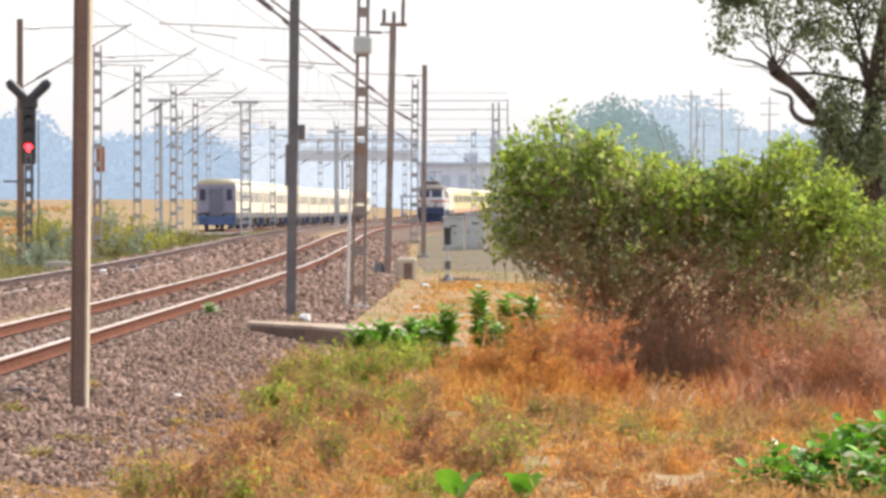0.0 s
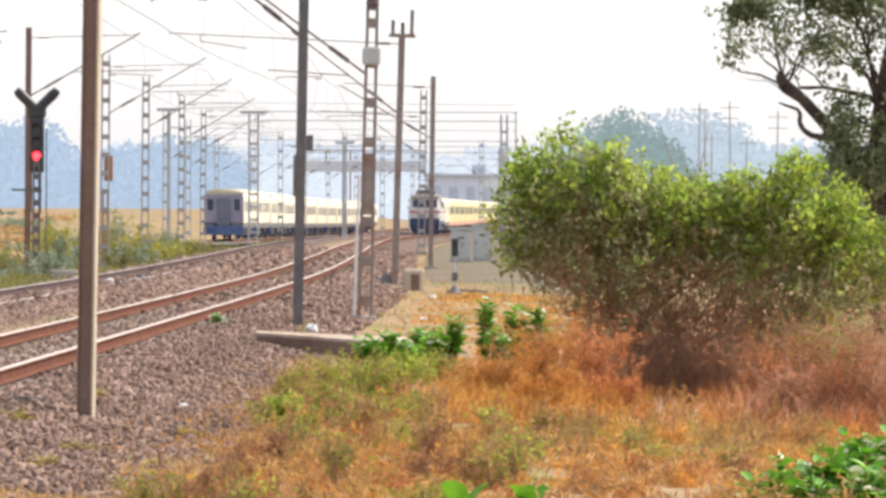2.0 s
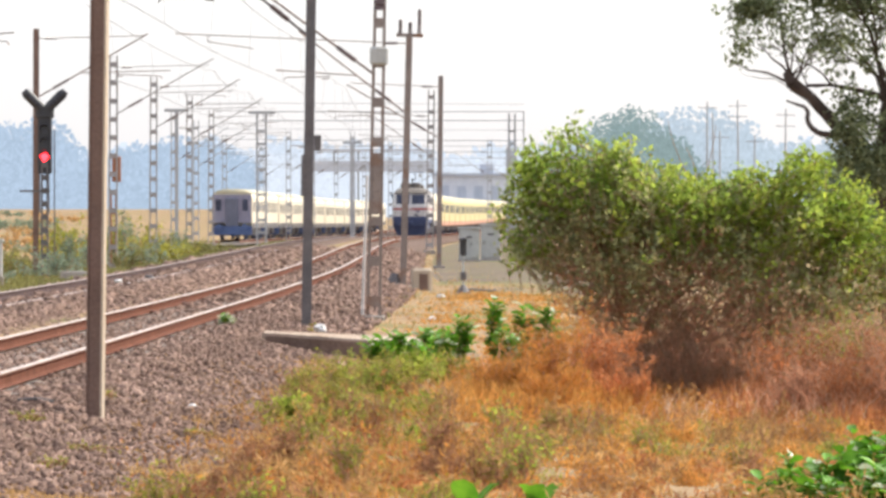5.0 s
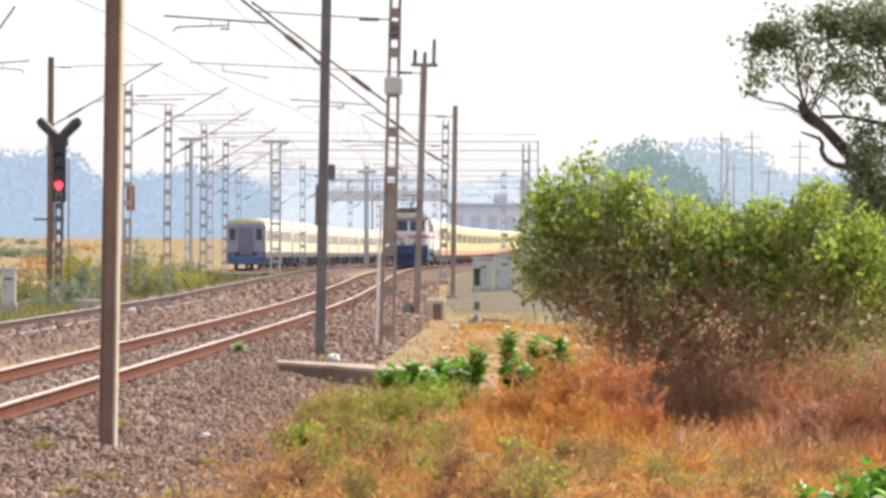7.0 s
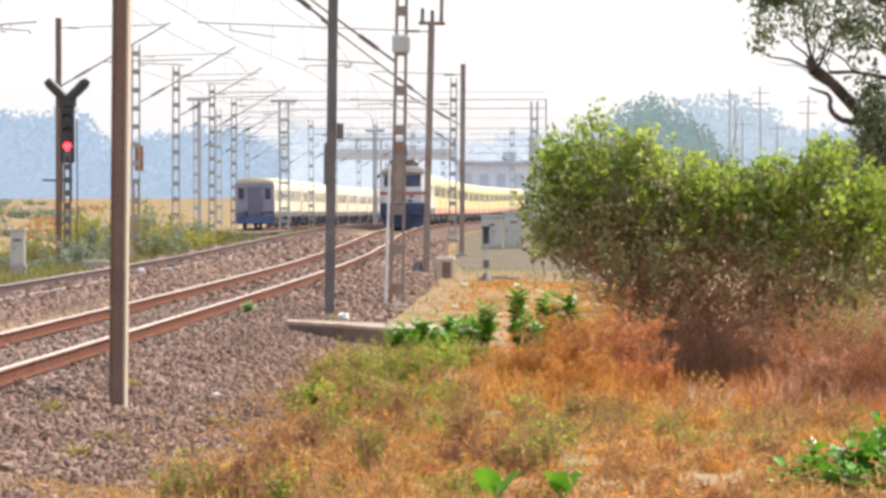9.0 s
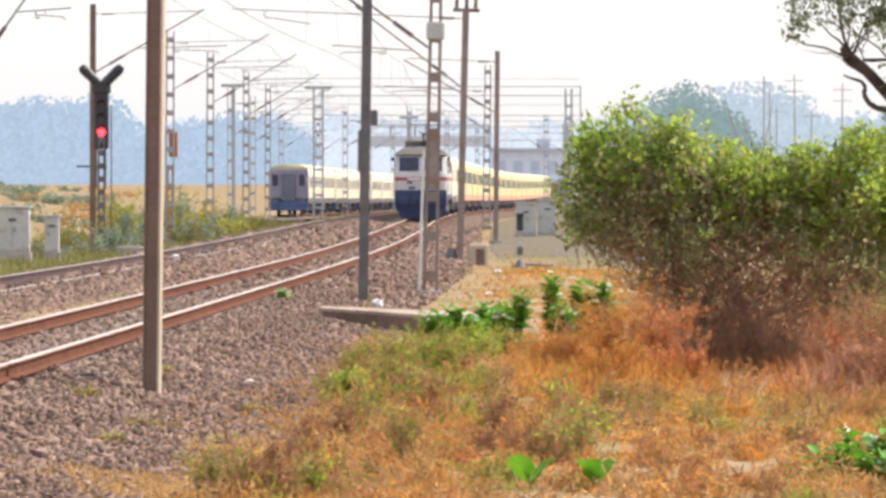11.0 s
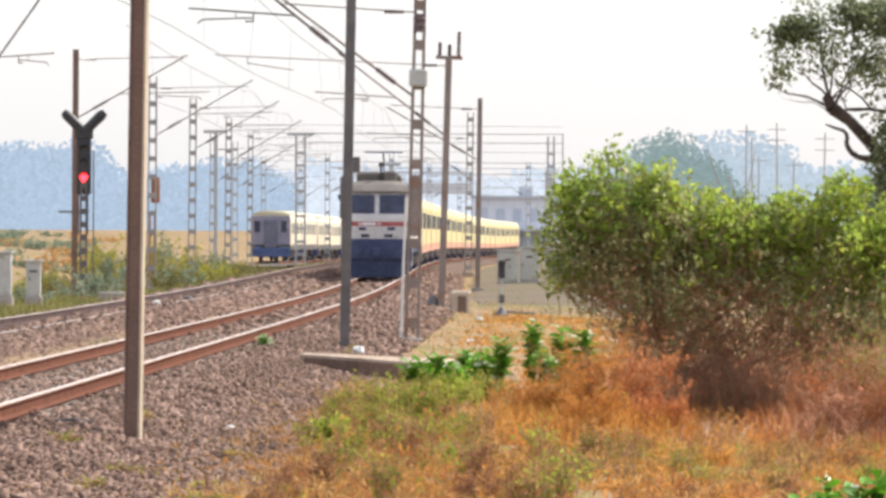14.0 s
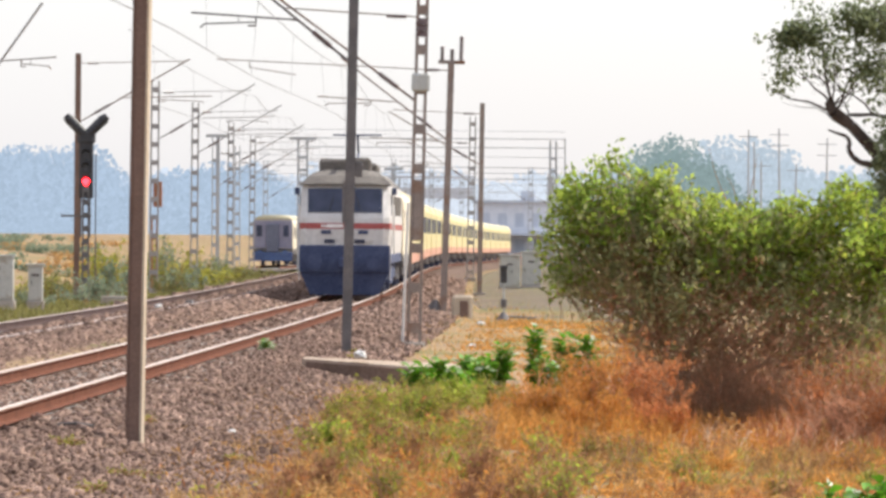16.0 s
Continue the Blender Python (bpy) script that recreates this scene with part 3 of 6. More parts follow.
def build_masts():
    # brown post close to the line: its top stays out of view
    p = empty("steel_post", pose(-3.42, 59.7, 0, 0, 0.75, -7), "brown weathered steel post in the ballast", "post")
    bm = bmesh.new()
    box(bm, -0.078, 0.052, -0.07, 0.07, -0.6, 7.6, 0.004)
    part("web", bm, M_MAST_BROWN, p, "brown painted steel web")
    # The right flange gets pale cream in place of a sunlit strip.
    for x0, x1 in ((0.0525, 0.078), (-0.098, -0.0785)):
        part("flange", box(bmesh.new(), x0, x1, -0.085, 0.085, -0.6, 7.6, 0.003), M_POST_PALE if x0 > 0 else M_MAST_BROWN, p, "flange painted pale for sunlight" if x0 > 0 else "")

    m = beam_mast(-2.15, 108, -0.5, 9.3, 0.185, -2.6, M_MAST_DARK, "dark grey steel overhead mast with a small switch box", 0.9, arm={"low": 5.22, "rise": 1.95, "top": 7.15, "reg": 5.97})
    part("switch_box", box(bmesh.new(), 0.1, 0.23, -0.1, 0.1, 2.98, 3.28, 0.012), M_MAST_DARK, m)
    part("number_plate", box(bmesh.new(), -0.14, -0.09, -0.12, -0.1, 2.1, 2.9, 0.004), M_MAST_DARK, m)

    m = lattice_mast(-0.99, 125, -0.62, 9.7, -3.2, M_MAST_WARM, "grey-brown lattice overhead mast with rust stains on a concrete block", 0.27, 0.18, 1.2, 11, arm={"top": 6.72, "rise": 2.2, "reg": 0})
    part("transformer", box(bmesh.new(), -0.2, 0.2, -0.2, 0.16, 5.06, 5.46, 0.04), M_CABINET, m, "pale dented equipment box")
    part("rust_plate", box(bmesh.new(), -0.09, 0.09, -0.1, -0.078, 1.75, 3.1, 0.01), M_MAST_WARM, m, "rusty brown sheet plate")
    part("white_conduit", tube(bmesh.new(), (-0.25, -0.1, -0.6), (-0.2, -0.1, 2.6), 0.03), M_WHITE, m, "white cable pipe")
    bm = bmesh.new()
    for i, dz in enumerate((6.28, 6.42, 6.56)):
        tube(bm, (0, 0, dz), (0, 0, dz + 0.13), 0.16, 0.1, 10)
    part("clamp", bm, M_INSULATOR, m)

    m = beam_mast(-0.47, 173, -0.5, 7.75, 0.2, -3.4, M_MAST_WARM, "grey-brown steel mast with three switch horns on top", 1.5, arm={"stay": -7.2, "top": 6.95, "rise": 2.4, "reg": 5.93})
    for o, hgt in ((-0.28, 0.42), (0.02, 0.35), (0.3, 0.75)):
        insulator("switch_insulator", (o, 0, 7.26), (o, 0, 7.26 + hgt), m, 0.085)
    part("crossarm", box(bmesh.new(), -0.4, 0.42, -0.06, 0.06, 7.15, 7.26, 0.01), M_MAST_WARM, m)
    part("stub", tube(bmesh.new(), (-0.3, 0.1, -0.6), (-0.24, 0.1, -0.12), 0.32, 0.1, 9), M_MAST_DARK, m, "dark heap of cable at the foot")

    lattice_mast(-11.4, 130, -0.6, 9.4, 1.7, M_MAST_GREY, "grey lattice mast beside the side track", 0.36, 0.24, 0.3, 11, arm={"low": 4.9, "rise": 2.3, "top": 7.3})
    beam_mast(0.85, 234, -0.5, 7.9, 0.2, -3.9, M_MAST_WARM, "slim grey steel mast beside the line", 0.6)
    lattice_mast(0.6, 308, -0.5, 8.9, -3.3, M_MAST_GREY, "grey lattice overhead mast with dark clamps", 0.36, 0.3, 0.7, 11)
    # row on the far side of the loop line
    for x, y, top in ((-13.2, 243, 8.5), (-13.3, 282, 8.5), (-13.5, 331, 8.5), (-13.8, 374, 8.5)):
        lattice_mast(x, y, -0.95, top + 0.95, 4.3, M_MAST_GREY, "grey lattice overhead mast among weeds beside the loop", 0.34, 0.3, 0.3, 12, arm={"top": 8.0, "low": 5.95, "rise": 2.45})
    m = beam_mast(-15.1, 222, -0.9, 9.88, 0.22, 4.4, M_MAST_BROWN, "brown steel overhead mast behind the colour-light signal", 0.2, arm={"top": 8.6, "low": 6.3, "rise": 2.5})
    m = lattice_mast(-13.2, 243.6, -0.5, 3.0, 0, M_BROWN_PLATE, "rust-brown box on a short stand by the mast", 0.2, 0.2, 0, 2, False, "")
    m.name = "equipment_stand"
    tagged(m, category="equipment stand")
    part("box", box(bmesh.new(), -0.05, 0.32, -0.2, 0.2, 3.05, 4.15, 0.03), M_BROWN_PLATE, m, "rust-brown sheet metal box")
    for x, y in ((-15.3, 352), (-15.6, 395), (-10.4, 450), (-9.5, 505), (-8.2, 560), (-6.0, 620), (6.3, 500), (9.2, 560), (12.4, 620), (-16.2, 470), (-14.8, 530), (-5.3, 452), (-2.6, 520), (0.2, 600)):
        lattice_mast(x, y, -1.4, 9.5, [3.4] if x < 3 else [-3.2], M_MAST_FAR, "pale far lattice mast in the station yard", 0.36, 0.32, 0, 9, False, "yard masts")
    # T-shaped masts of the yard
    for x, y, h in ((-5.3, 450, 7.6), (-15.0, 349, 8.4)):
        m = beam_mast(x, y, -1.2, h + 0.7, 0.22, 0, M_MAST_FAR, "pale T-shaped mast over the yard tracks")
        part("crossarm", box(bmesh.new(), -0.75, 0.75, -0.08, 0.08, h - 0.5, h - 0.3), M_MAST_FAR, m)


def build_portal(y, x0, x1, z_top, label):
    p = empty("portal", pose(0, y, 0), label, "portal", "portals over the yard")
    for x, w in ((x0, 0.6), (x1, 0.4)):
        for s in (-1, 1):
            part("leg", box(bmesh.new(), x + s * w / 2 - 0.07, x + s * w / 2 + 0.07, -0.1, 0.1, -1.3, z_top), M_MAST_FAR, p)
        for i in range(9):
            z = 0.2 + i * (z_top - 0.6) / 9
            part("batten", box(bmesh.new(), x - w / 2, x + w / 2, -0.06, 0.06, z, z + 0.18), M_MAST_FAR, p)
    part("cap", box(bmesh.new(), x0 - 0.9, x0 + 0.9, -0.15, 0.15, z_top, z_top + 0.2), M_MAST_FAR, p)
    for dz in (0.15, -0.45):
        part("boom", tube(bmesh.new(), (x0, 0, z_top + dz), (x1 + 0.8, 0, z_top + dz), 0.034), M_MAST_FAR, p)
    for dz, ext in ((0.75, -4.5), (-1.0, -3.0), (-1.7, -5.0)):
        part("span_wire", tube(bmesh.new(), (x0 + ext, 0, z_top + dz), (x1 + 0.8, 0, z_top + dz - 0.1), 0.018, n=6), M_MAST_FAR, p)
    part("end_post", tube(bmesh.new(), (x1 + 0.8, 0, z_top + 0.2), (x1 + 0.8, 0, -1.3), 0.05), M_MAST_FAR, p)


def wire(name, pts, r, label, group="overhead wires"):
    w = part(name, sweep(bmesh.new(), pts, r, 5), M_WIRE)
    tagged(w, label, "wire", group)


def build_wires():
    for base, supports in ((0.0, [40, 112, 173, 234, 308, 380, 450, 520, 620]), (SIDE_TRACK, [140, 207, 243, 282, 331, 374, 450, 520, 620])):
        top, low = [], []
        for a, b in zip(supports[:-1], supports[1:]):
            for i in range(8):
                u = i / 8
                y = a + (b - a) * u
                top.append((main_x(y) + base, y, 6.95 - 0.3 * 4 * u * (1 - u) + float(fall(y))))
                low.append((main_x(y) + base + 0.15 * math.sin(y * 0.09), y, 5.25 + float(fall(y))))
        wire("catenary_wire", top, 0.009, "sagging dark catenary wire over the track")
        wire("contact_wire", low, 0.008, "dark contact wire over the track")
        bm = bmesh.new()
        for p, q in zip(top[1::2], low[1::2]):
            tube(bm, p, q, 0.003, n=4, caps=False)
        d = part("dropper_wires", bm, M_WIRE)
        tagged(d, "thin dropper wires between catenary and contact wire", "wire", kind="stuff")


# ---- signals, cabinets and line-side things ----
def build_signal():
    s = empty("colour_light_signal", pose(-14.28, 215, -0.68), "black colour-light signal with two route arms, showing red", "signal")
    lattice_shaft(0.24, 0.2, 4.5, 0.0, M_MAST_DARK, s, 9)
    head = part("signal_head", box(bmesh.new(), -0.27, 0.27, 0.0, 0.3, 3.9, 6.2, 0.05), M_BLACK, s, "tall black signal head")
    for i, z in enumerate((4.53, 5.05, 5.55)):
        lit = i == 0
        part("lens", tube(bmesh.new(), (0, -0.02, z), (0, 0.02, z), 0.15 if lit else 0.12, n=20), M_RED_LAMP if lit else M_LENS_DARK, head, "glowing red lens" if lit else "dark unlit lens")
        bm = tube(bmesh.new(), (0, 0, z + 0.02), (0, -0.22, z + 0.05), 0.17, 0.18, 16, False)
        bmesh.ops.delete(bm, geom=[f for f in bm.faces if f.calc_center_median().z < z + 0.06], context="FACES")
        part("hood", bm, M_BLACK, head)
    part("junction_box", box(bmesh.new(), -0.35, 0.35, -0.05, 0.3, 5.95, 6.55, 0.12), M_BLACK, s)
    for sx in (-1, 1):
        arm = part("route_arm", tube(bmesh.new(), (0.12 * sx, 0.1, 6.4), (0.68 * sx, 0.1, 6.95), 0.19, 0.2, n=14), M_BLACK, s, "black slanting route indicator arm")
        part("end_cap", tube(bmesh.new(), (0.66 * sx, 0.1, 6.93), (0.79 * sx, 0.1, 7.06), 0.2, 0.13, 14), M_BLACK, arm)
        for k in range(4):
            u = 0.25 + 0.16 * k * 1.3
            part("lamp", tube(bmesh.new(), (0.12 * sx + 0.56 * sx * u, -0.11, 6.4 + 0.55 * u), (0.12 * sx + 0.56 * sx * u, -0.06, 6.4 + 0.55 * u), 0.06, n=12), M_LENS_DARK, arm)
    part("ladder_rail", tube(bmesh.new(), (0.36, 0.25, 0), (0.36, 0.25, 5.6), 0.025), M_MAST_DARK, s)
    part("platform", box(bmesh.new(), -0.95, 0.2, 0.0, 0.35, 3.2, 3.28), M_MAST_DARK, s, "small steel maintenance step")
    for sx in (-0.2, 0.15):
        part("bracket", tube(bmesh.new(), (sx, 0.1, 2.4), (sx, 0.1, 3.9), 0.03), M_MAST_DARK, s)


def cabinet(x, y, z, w, d, h, label, name="location_box", group="line-side cabinets"):
    c = empty(name, pose(x, y, z), label, "cabinet", group)
    part("plinth", box(bmesh.new(), -w / 2 - 0.06, w / 2 + 0.06, -d / 2 - 0.06, d / 2 + 0.06, -0.2, 0.12, 0.02), M_CONCRETE, c)
    part("body", box(bmesh.new(), -w / 2, w / 2, -d / 2, d / 2, 0.12, h, 0.02), M_CABINET, c)
    n = 2 if w > 0.9 else 1
    for i in range(n):
        x0 = -w / 2 + 0.05 + i * (w - 0.06) / n
        door = part("door", box(bmesh.new(), x0, x0 + (w - 0.1) / n - 0.02, -d / 2 - 0.025, -d / 2 - 0.002, 0.2, h - 0.1, 0.008), M_CABINET, c)
        part("handle", box(bmesh.new(), x0 + 0.06, x0 + 0.09, -d / 2 - 0.06, -d / 2 - 0.024, h * 0.5, h * 0.5 + 0.14, 0.006), M_BLACK, door)
    part("roof", box(bmesh.new(), -w / 2 - 0.07, w / 2 + 0.07, -d / 2 - 0.09, d / 2 + 0.07, h, h + 0.07, 0.02), M_CABINET, c)
    part("label_plate", box(bmesh.new(), -0.14, 0.14, -d / 2 - 0.034, -d / 2 - 0.026, h * 0.72, h * 0.72 + 0.1), M_MAST_DARK, c, "small dark plate")


def build_lineside():
    build_signal()
    cabinet(-16.1, 196, -0.6, 1.15, 0.7, 1.65, "pale grey steel location cabinet with two doors in weeds")
    cabinet(-14.75, 196, -0.6, 0.5, 0.45, 1.35, "narrow grey location cabinet in weeds")
    cabinet(2.35, 262, -0.6, 0.95, 0.7, 1.55, "grey-blue location cabinet near the line")
    cabinet(3.4, 266, -0.6, 0.9, 0.7, 1.7, "pale location cabinet with a white edge near the line")
    # dwarf shunt signal
    s = empty("dwarf_signal", pose(1.34, 169, -0.62), "black dwarf signal on a pale post beside the line", "signal")
    part("post", tube(bmesh.new(), (0, 0, 0), (0, 0, 1.15), 0.03, n=10), M_CABINET, s, "pale grey post")
    part("head", box(bmesh.new(), -0.1, 0.1, -0.1, 0.1, 1.08, 1.62, 0.03), M_BLACK, s, "black lamp box")
    part("hood", box(bmesh.new(), -0.12, 0.12, -0.2, -0.09, 1.52, 1.6, 0.01), M_BLACK, s)
    part("point_box", box(bmesh.new(), -0.09, 0.09, -0.09, 0.09, 0.35, 0.6, 0.02), M_MAST_DARK, s)
    bm = tube(bmesh.new(), (0, 0, -0.05), (0, 0, 0.2), 0.24, 0.06, 8)
    part("base", bm, M_MAST_DARK, s)
    part("rod", tube(bmesh.new(), (0.1, 0, 0.08), (1.0, 0.3, 0.02), 0.03), M_MAST_DARK, s)
    # stone marker by the three-horned mast
    k = empty("marker_stone", pose(0.08, 171.5, -0.66), "beige concrete marker block with a brown worn face", "marker")
    part("block", box(bmesh.new(), -0.3, 0.34, -0.2, 0.2, -0.1, 0.72, 0.07), M_POST_PALE, k)
    part("brown_face", box(bmesh.new(), -0.06, 0.2, -0.212, -0.203, 0.05, 0.55, 0.004), M_MAST_BROWN, k, "brown worn inset face")
    # concrete beam beside the ballast
    b = empty("concrete_beam", pose(-1.25, 94.5, -0.45, 9, 3.5, -14), "long weathered concrete beam lying by the ballast", "beam")
    bm = bmesh.new()
    box(bm, -1.42, 1.6, -0.32, 0.32, -0.16, 0.2, 0.02)
    for v in bm.verts:
        if v.co.x < -1.3:
            v.co.y *= 0.25
            v.co.z = 0.12 + (v.co.z - 0.12) * 0.5
    part("beam", bm, M_BEAM, b)
    # Thin dark sheet on the front face paints the shade below the lit top.
    part("shaded_side", box(bmesh.new(), -1.28, 1.58, -0.334, -0.323, -0.16, 0.16, 0.004), M_BEAM_SIDE, b, "side face painted dark brown for shade")
    bm = bmesh.new()
    for x in (-0.6, 0.5, 1.1):
        box(bm, x - 0.17, x + 0.17, -0.2, 0.22, -0.22, 0.015, 0.04)
    part("support", bm, M_BROWN_PLATE, b, "broken brick support")
    bag = bmesh.new()
    bmesh.ops.create_icosphere(bag, subdivisions=3, radius=0.1)
    for v in bag.verts:
        v.co *= 1 + 0.9 * noise.noise(v.co * 14)
        v.co.z = max(v.co.z * 0.7, -0.05)
    bag = part("plastic_bag", bag, M_WHITE, smooth=True)
    bag.matrix_world = pose(-1.63, 94.4, -0.15)
    tagged(bag, "crumpled white plastic bag on the concrete beam", "litter")
    # litter and small whites along the line
    for x, y, z, s in ((-8.05, 151, -0.06, 0.1), (-9.1, 208, -0.4, 0.13), (0.62, 160, -0.62, 0.12), (1.6, 120, -0.64, 0.08), (0.3, 128, -0.63, 0.1), (0.75, 56, -0.68, 0.05), (-2.65, 66, -0.45, 0.05), (1.9, 112, -0.66, 0.09)):
        bm = bmesh.new()
        bmesh.ops.create_icosphere(bm, subdivisions=2, radius=s)
        for v in bm.verts:
            v.co *= 1 + 0.5 * noise.noise(v.co * 11 + Vector((x, y, 0)))
            v.co.z *= 0.5
        ob = part("litter_scrap", bm, M_WHITE)
        ob.matrix_world = pose(x, y, z)
        tagged(ob, "pale scrap of litter lying on the ground", "litter", "scraps of litter")
    # low concrete block and sleeper end in the weeds by the side track
    ob = part("concrete_block", box(bmesh.new(), -0.45, 0.45, -0.2, 0.2, -0.1, 0.28, 0.04), M_CONCRETE)
    ob.matrix_world = pose(-12.2, 199, -0.6, 0, 0, 10)
    tagged(ob, "low pale concrete block in the weeds", "block")
    # rodding box between the tracks and the fishplate box on the side track
    for x, y in ((-7.9, 165), (-5.6, 257)):
        ob = part("point_machine", box(bmesh.new(), -0.13, 0.13, -0.25, 0.25, -0.2, 0.14, 0.04), M_MAST_DARK)
        ob.matrix_world = pose(x, y, -0.2)
        tagged(ob, "small dark track-side connection box", "track equipment", "track boxes")
    rod = part("iron_rod", sweep(bmesh.new(), [(-0.19, 0.1, 0.03), (0, 0, 0.05), (0.2, -0.05, 0.02)], 0.018), M_MAST_DARK)
    rod.matrix_world = pose(-4.06, 59.6, -0.2)
    tagged(rod, "short rusty iron rod lying on the ballast", "rod")
    # power line poles far off
    for x, y, h, arms in ((21.5, 420, 10.6, 1), (22.3, 425, 9.8, 0), (23.8, 418, 10.7, 2), (25.6, 430, 8.2, 1), (26.3, 405, 9.8, 2), (19.6, 520, 9.3, 1), (22.9, 428, 8.5, 1)):
        p = empty("power_pole", pose(x, y, -0.7, 0, rng.uniform(-0.8, 0.8), 0), "thin grey power pole beyond the trees", "pole", "power poles")
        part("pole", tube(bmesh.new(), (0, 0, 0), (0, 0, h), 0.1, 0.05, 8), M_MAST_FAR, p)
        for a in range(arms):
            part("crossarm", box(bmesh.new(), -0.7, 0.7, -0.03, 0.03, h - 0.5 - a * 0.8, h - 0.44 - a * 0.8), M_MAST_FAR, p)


# ---- trains ----
def shell(bm, section, y0, y1):
    """A body of constant section from y0 to y1; section: (x, z) points."""
    n = len(section)
    a = [bm.verts.new((x, y0, z)) for x, z in section]
    b = [bm.verts.new((x, y1, z)) for x, z in section]
    for i in range(n):
        bm.faces.new((a[i], a[(i + 1) % n], b[(i + 1) % n], b[i]))
    bm.faces.new(a[::-1])
    bm.faces.new(b)
    bmesh.ops.recalc_face_normals(bm, faces=bm.faces)
    return bm


def wheelset(parent, y, r=0.46):
    w = part("wheelset", tube(bmesh.new(), (-0.7, y, r), (0.7, y, r), 0.09), M_LOCO_BLACK, parent)
    for s in (-1, 1):
        part("wheel", tube(bmesh.new(), (s * 0.77, y, r), (s * 0.9, y, r), r, n=24), M_LOCO_BLACK, w)


def build_locomotive():
    """Front towards -y; the origin is at the front on rail height."""
    L, W = 18.6, 1.44
    loco = empty("locomotive", Matrix(), "dusty white electric locomotive with a red band and black underframe", "locomotive")
    # cab front leans back above the waist and the corners are drawn in
    bm = bmesh.new()
    rings = [(1.3, 0.25, 1.36, 0.95), (1.52, 0.12, 1.38, 0.7), (2.0, 0.1, 1.4, 0.62), (2.4, 0.16, 1.4, 0.6), (3.36, 0.62, 1.36, 0.62), (3.43, 0.72, 1.33, 0.6)]
    loops = []
    for z, back, w, corner in rings:
        pts = [(-w, L), (-w, back + corner), (-w * 0.96, back + corner * 0.3), (-w * 0.84, back), (w * 0.84, back), (w * 0.96, back + corner * 0.3), (w, back + corner), (w, L)]
        loops.append([bm.verts.new((x, y, z)) for x, y in pts])
    for a, b in zip(loops[:-1], loops[1:]):
        for i in range(8):
            bm.faces.new((a[i], a[(i + 1) % 8], b[(i + 1) % 8], b[i]))
    bm.faces.new(loops[0][::-1])
    bm.faces.new(loops[-1])
    bmesh.ops.recalc_face_normals(bm, faces=bm.faces)
    body = part("body", bm, M_LOCO_WHITE, loco, "dusty white body shell")
    # roof: dome over the cab and a long hood
    bm = bmesh.new()
    prev = None
    for y, w, h in ((0.66, 1.36, 3.46), (1.05, 1.18, 3.7), (1.7, 1.0, 3.86), (2.2, 0.9, 3.9), (L, 0.9, 3.9)):
        ring = [bm.verts.new((x, y, z)) for x, z in ((-1.38, 3.42), (-w, h - 0.06), (-w * 0.6, h), (w * 0.6, h), (w, h - 0.06), (1.38, 3.42))]
        if prev:
            for i in range(5):
                bm.faces.new((prev[i], prev[i + 1], ring[i + 1], ring[i]))
        else:
            bm.faces.new(ring)
        prev = ring
    bmesh.ops.recalc_face_normals(bm, faces=bm.faces)
    roof = part("roof", bm, M_LOCO_ROOF, loco, "dusty grey roof")
    part("visor", box(bmesh.new(), -1.4, 1.4, 0.5, 0.72, 3.385, 3.43, 0.01), M_LOCO_ROOF, loco)
    for x0, x1, y0, y1, z1 in ((-0.85, 0.1, 2.0, 3.2, 4.22), (0.16, 0.74, 1.9, 3.4, 4.26), (-0.9, 0.9, 4.2, 8.0, 4.12), (-0.7, 0.7, 12, 15, 4.1)):
        part("roof_equipment", box(bmesh.new(), x0, x1, y0, y1, 3.7, z1, 0.08), M_LOCO_ROOF, roof)
    for x in (-0.5, -0.1, 0.3, 0.62):
        insulator("roof_insulator", (x, 3.7, 3.75), (x, 3.7, 4.2), roof, 0.1)
    part("horn", tube(bmesh.new(), (0.12, 1.9, 3.8), (0.12, 1.9, 4.45), 0.045), M_BLACK, roof)
    part("horn_bell", tube(bmesh.new(), (0.12, 1.7, 4.5), (0.12, 2.1, 4.5), 0.1, 0.06, 12), M_BLACK, roof)
    pan = part("pantograph", sweep(bmesh.new(), [(0, 14.0, 4.0), (0, 15.6, 4.6), (0, 14.3, 5.15)], 0.04), M_LOCO_BLACK, roof)
    part("collector", box(bmesh.new(), -0.8, 0.8, 14.2, 14.4, 5.15, 5.2, 0.01), M_LOCO_BLACK, pan)
    # sloping windscreens
    def on_front(z):
        return np.interp(z, [r[0] for r in rings], [r[1] for r in rings])

    def front_panel(name, x0, x1, z0, z1, mat, parent, label="", out=0.02, thick=0.03):
        bm = bmesh.new()
        ya, yb = on_front(z0) - out, on_front(z1) - out
        near = [bm.verts.new(p) for p in ((x0, ya, z0), (x1, ya, z0), (x1, yb, z1), (x0, yb, z1))]
        far = [bm.verts.new((v.co.x, v.co.y + thick, v.co.z)) for v in near]
        bm.faces.new(near)
        bm.faces.new(far[::-1])
        for i in range(4):
            bm.faces.new((near[i], far[i], far[(i + 1) % 4], near[(i + 1) % 4]))
        bmesh.ops.recalc_face_normals(bm, faces=bm.faces)
        return part(name, bm, mat, parent, label)
    for s in (-1, 1):
        a, b = sorted((s * 0.09, s * 1.13))
        ws = front_panel("windscreen", a, b, 2.56, 3.3, M_GLASS, body, "dark sloping windscreen pane")
        part("wiper", tube(bmesh.new(), (s * 0.5, on_front(2.56) - 0.05, 2.55), (s * 0.35, on_front(3.0) - 0.05, 3.05), 0.012), M_BLACK, ws)
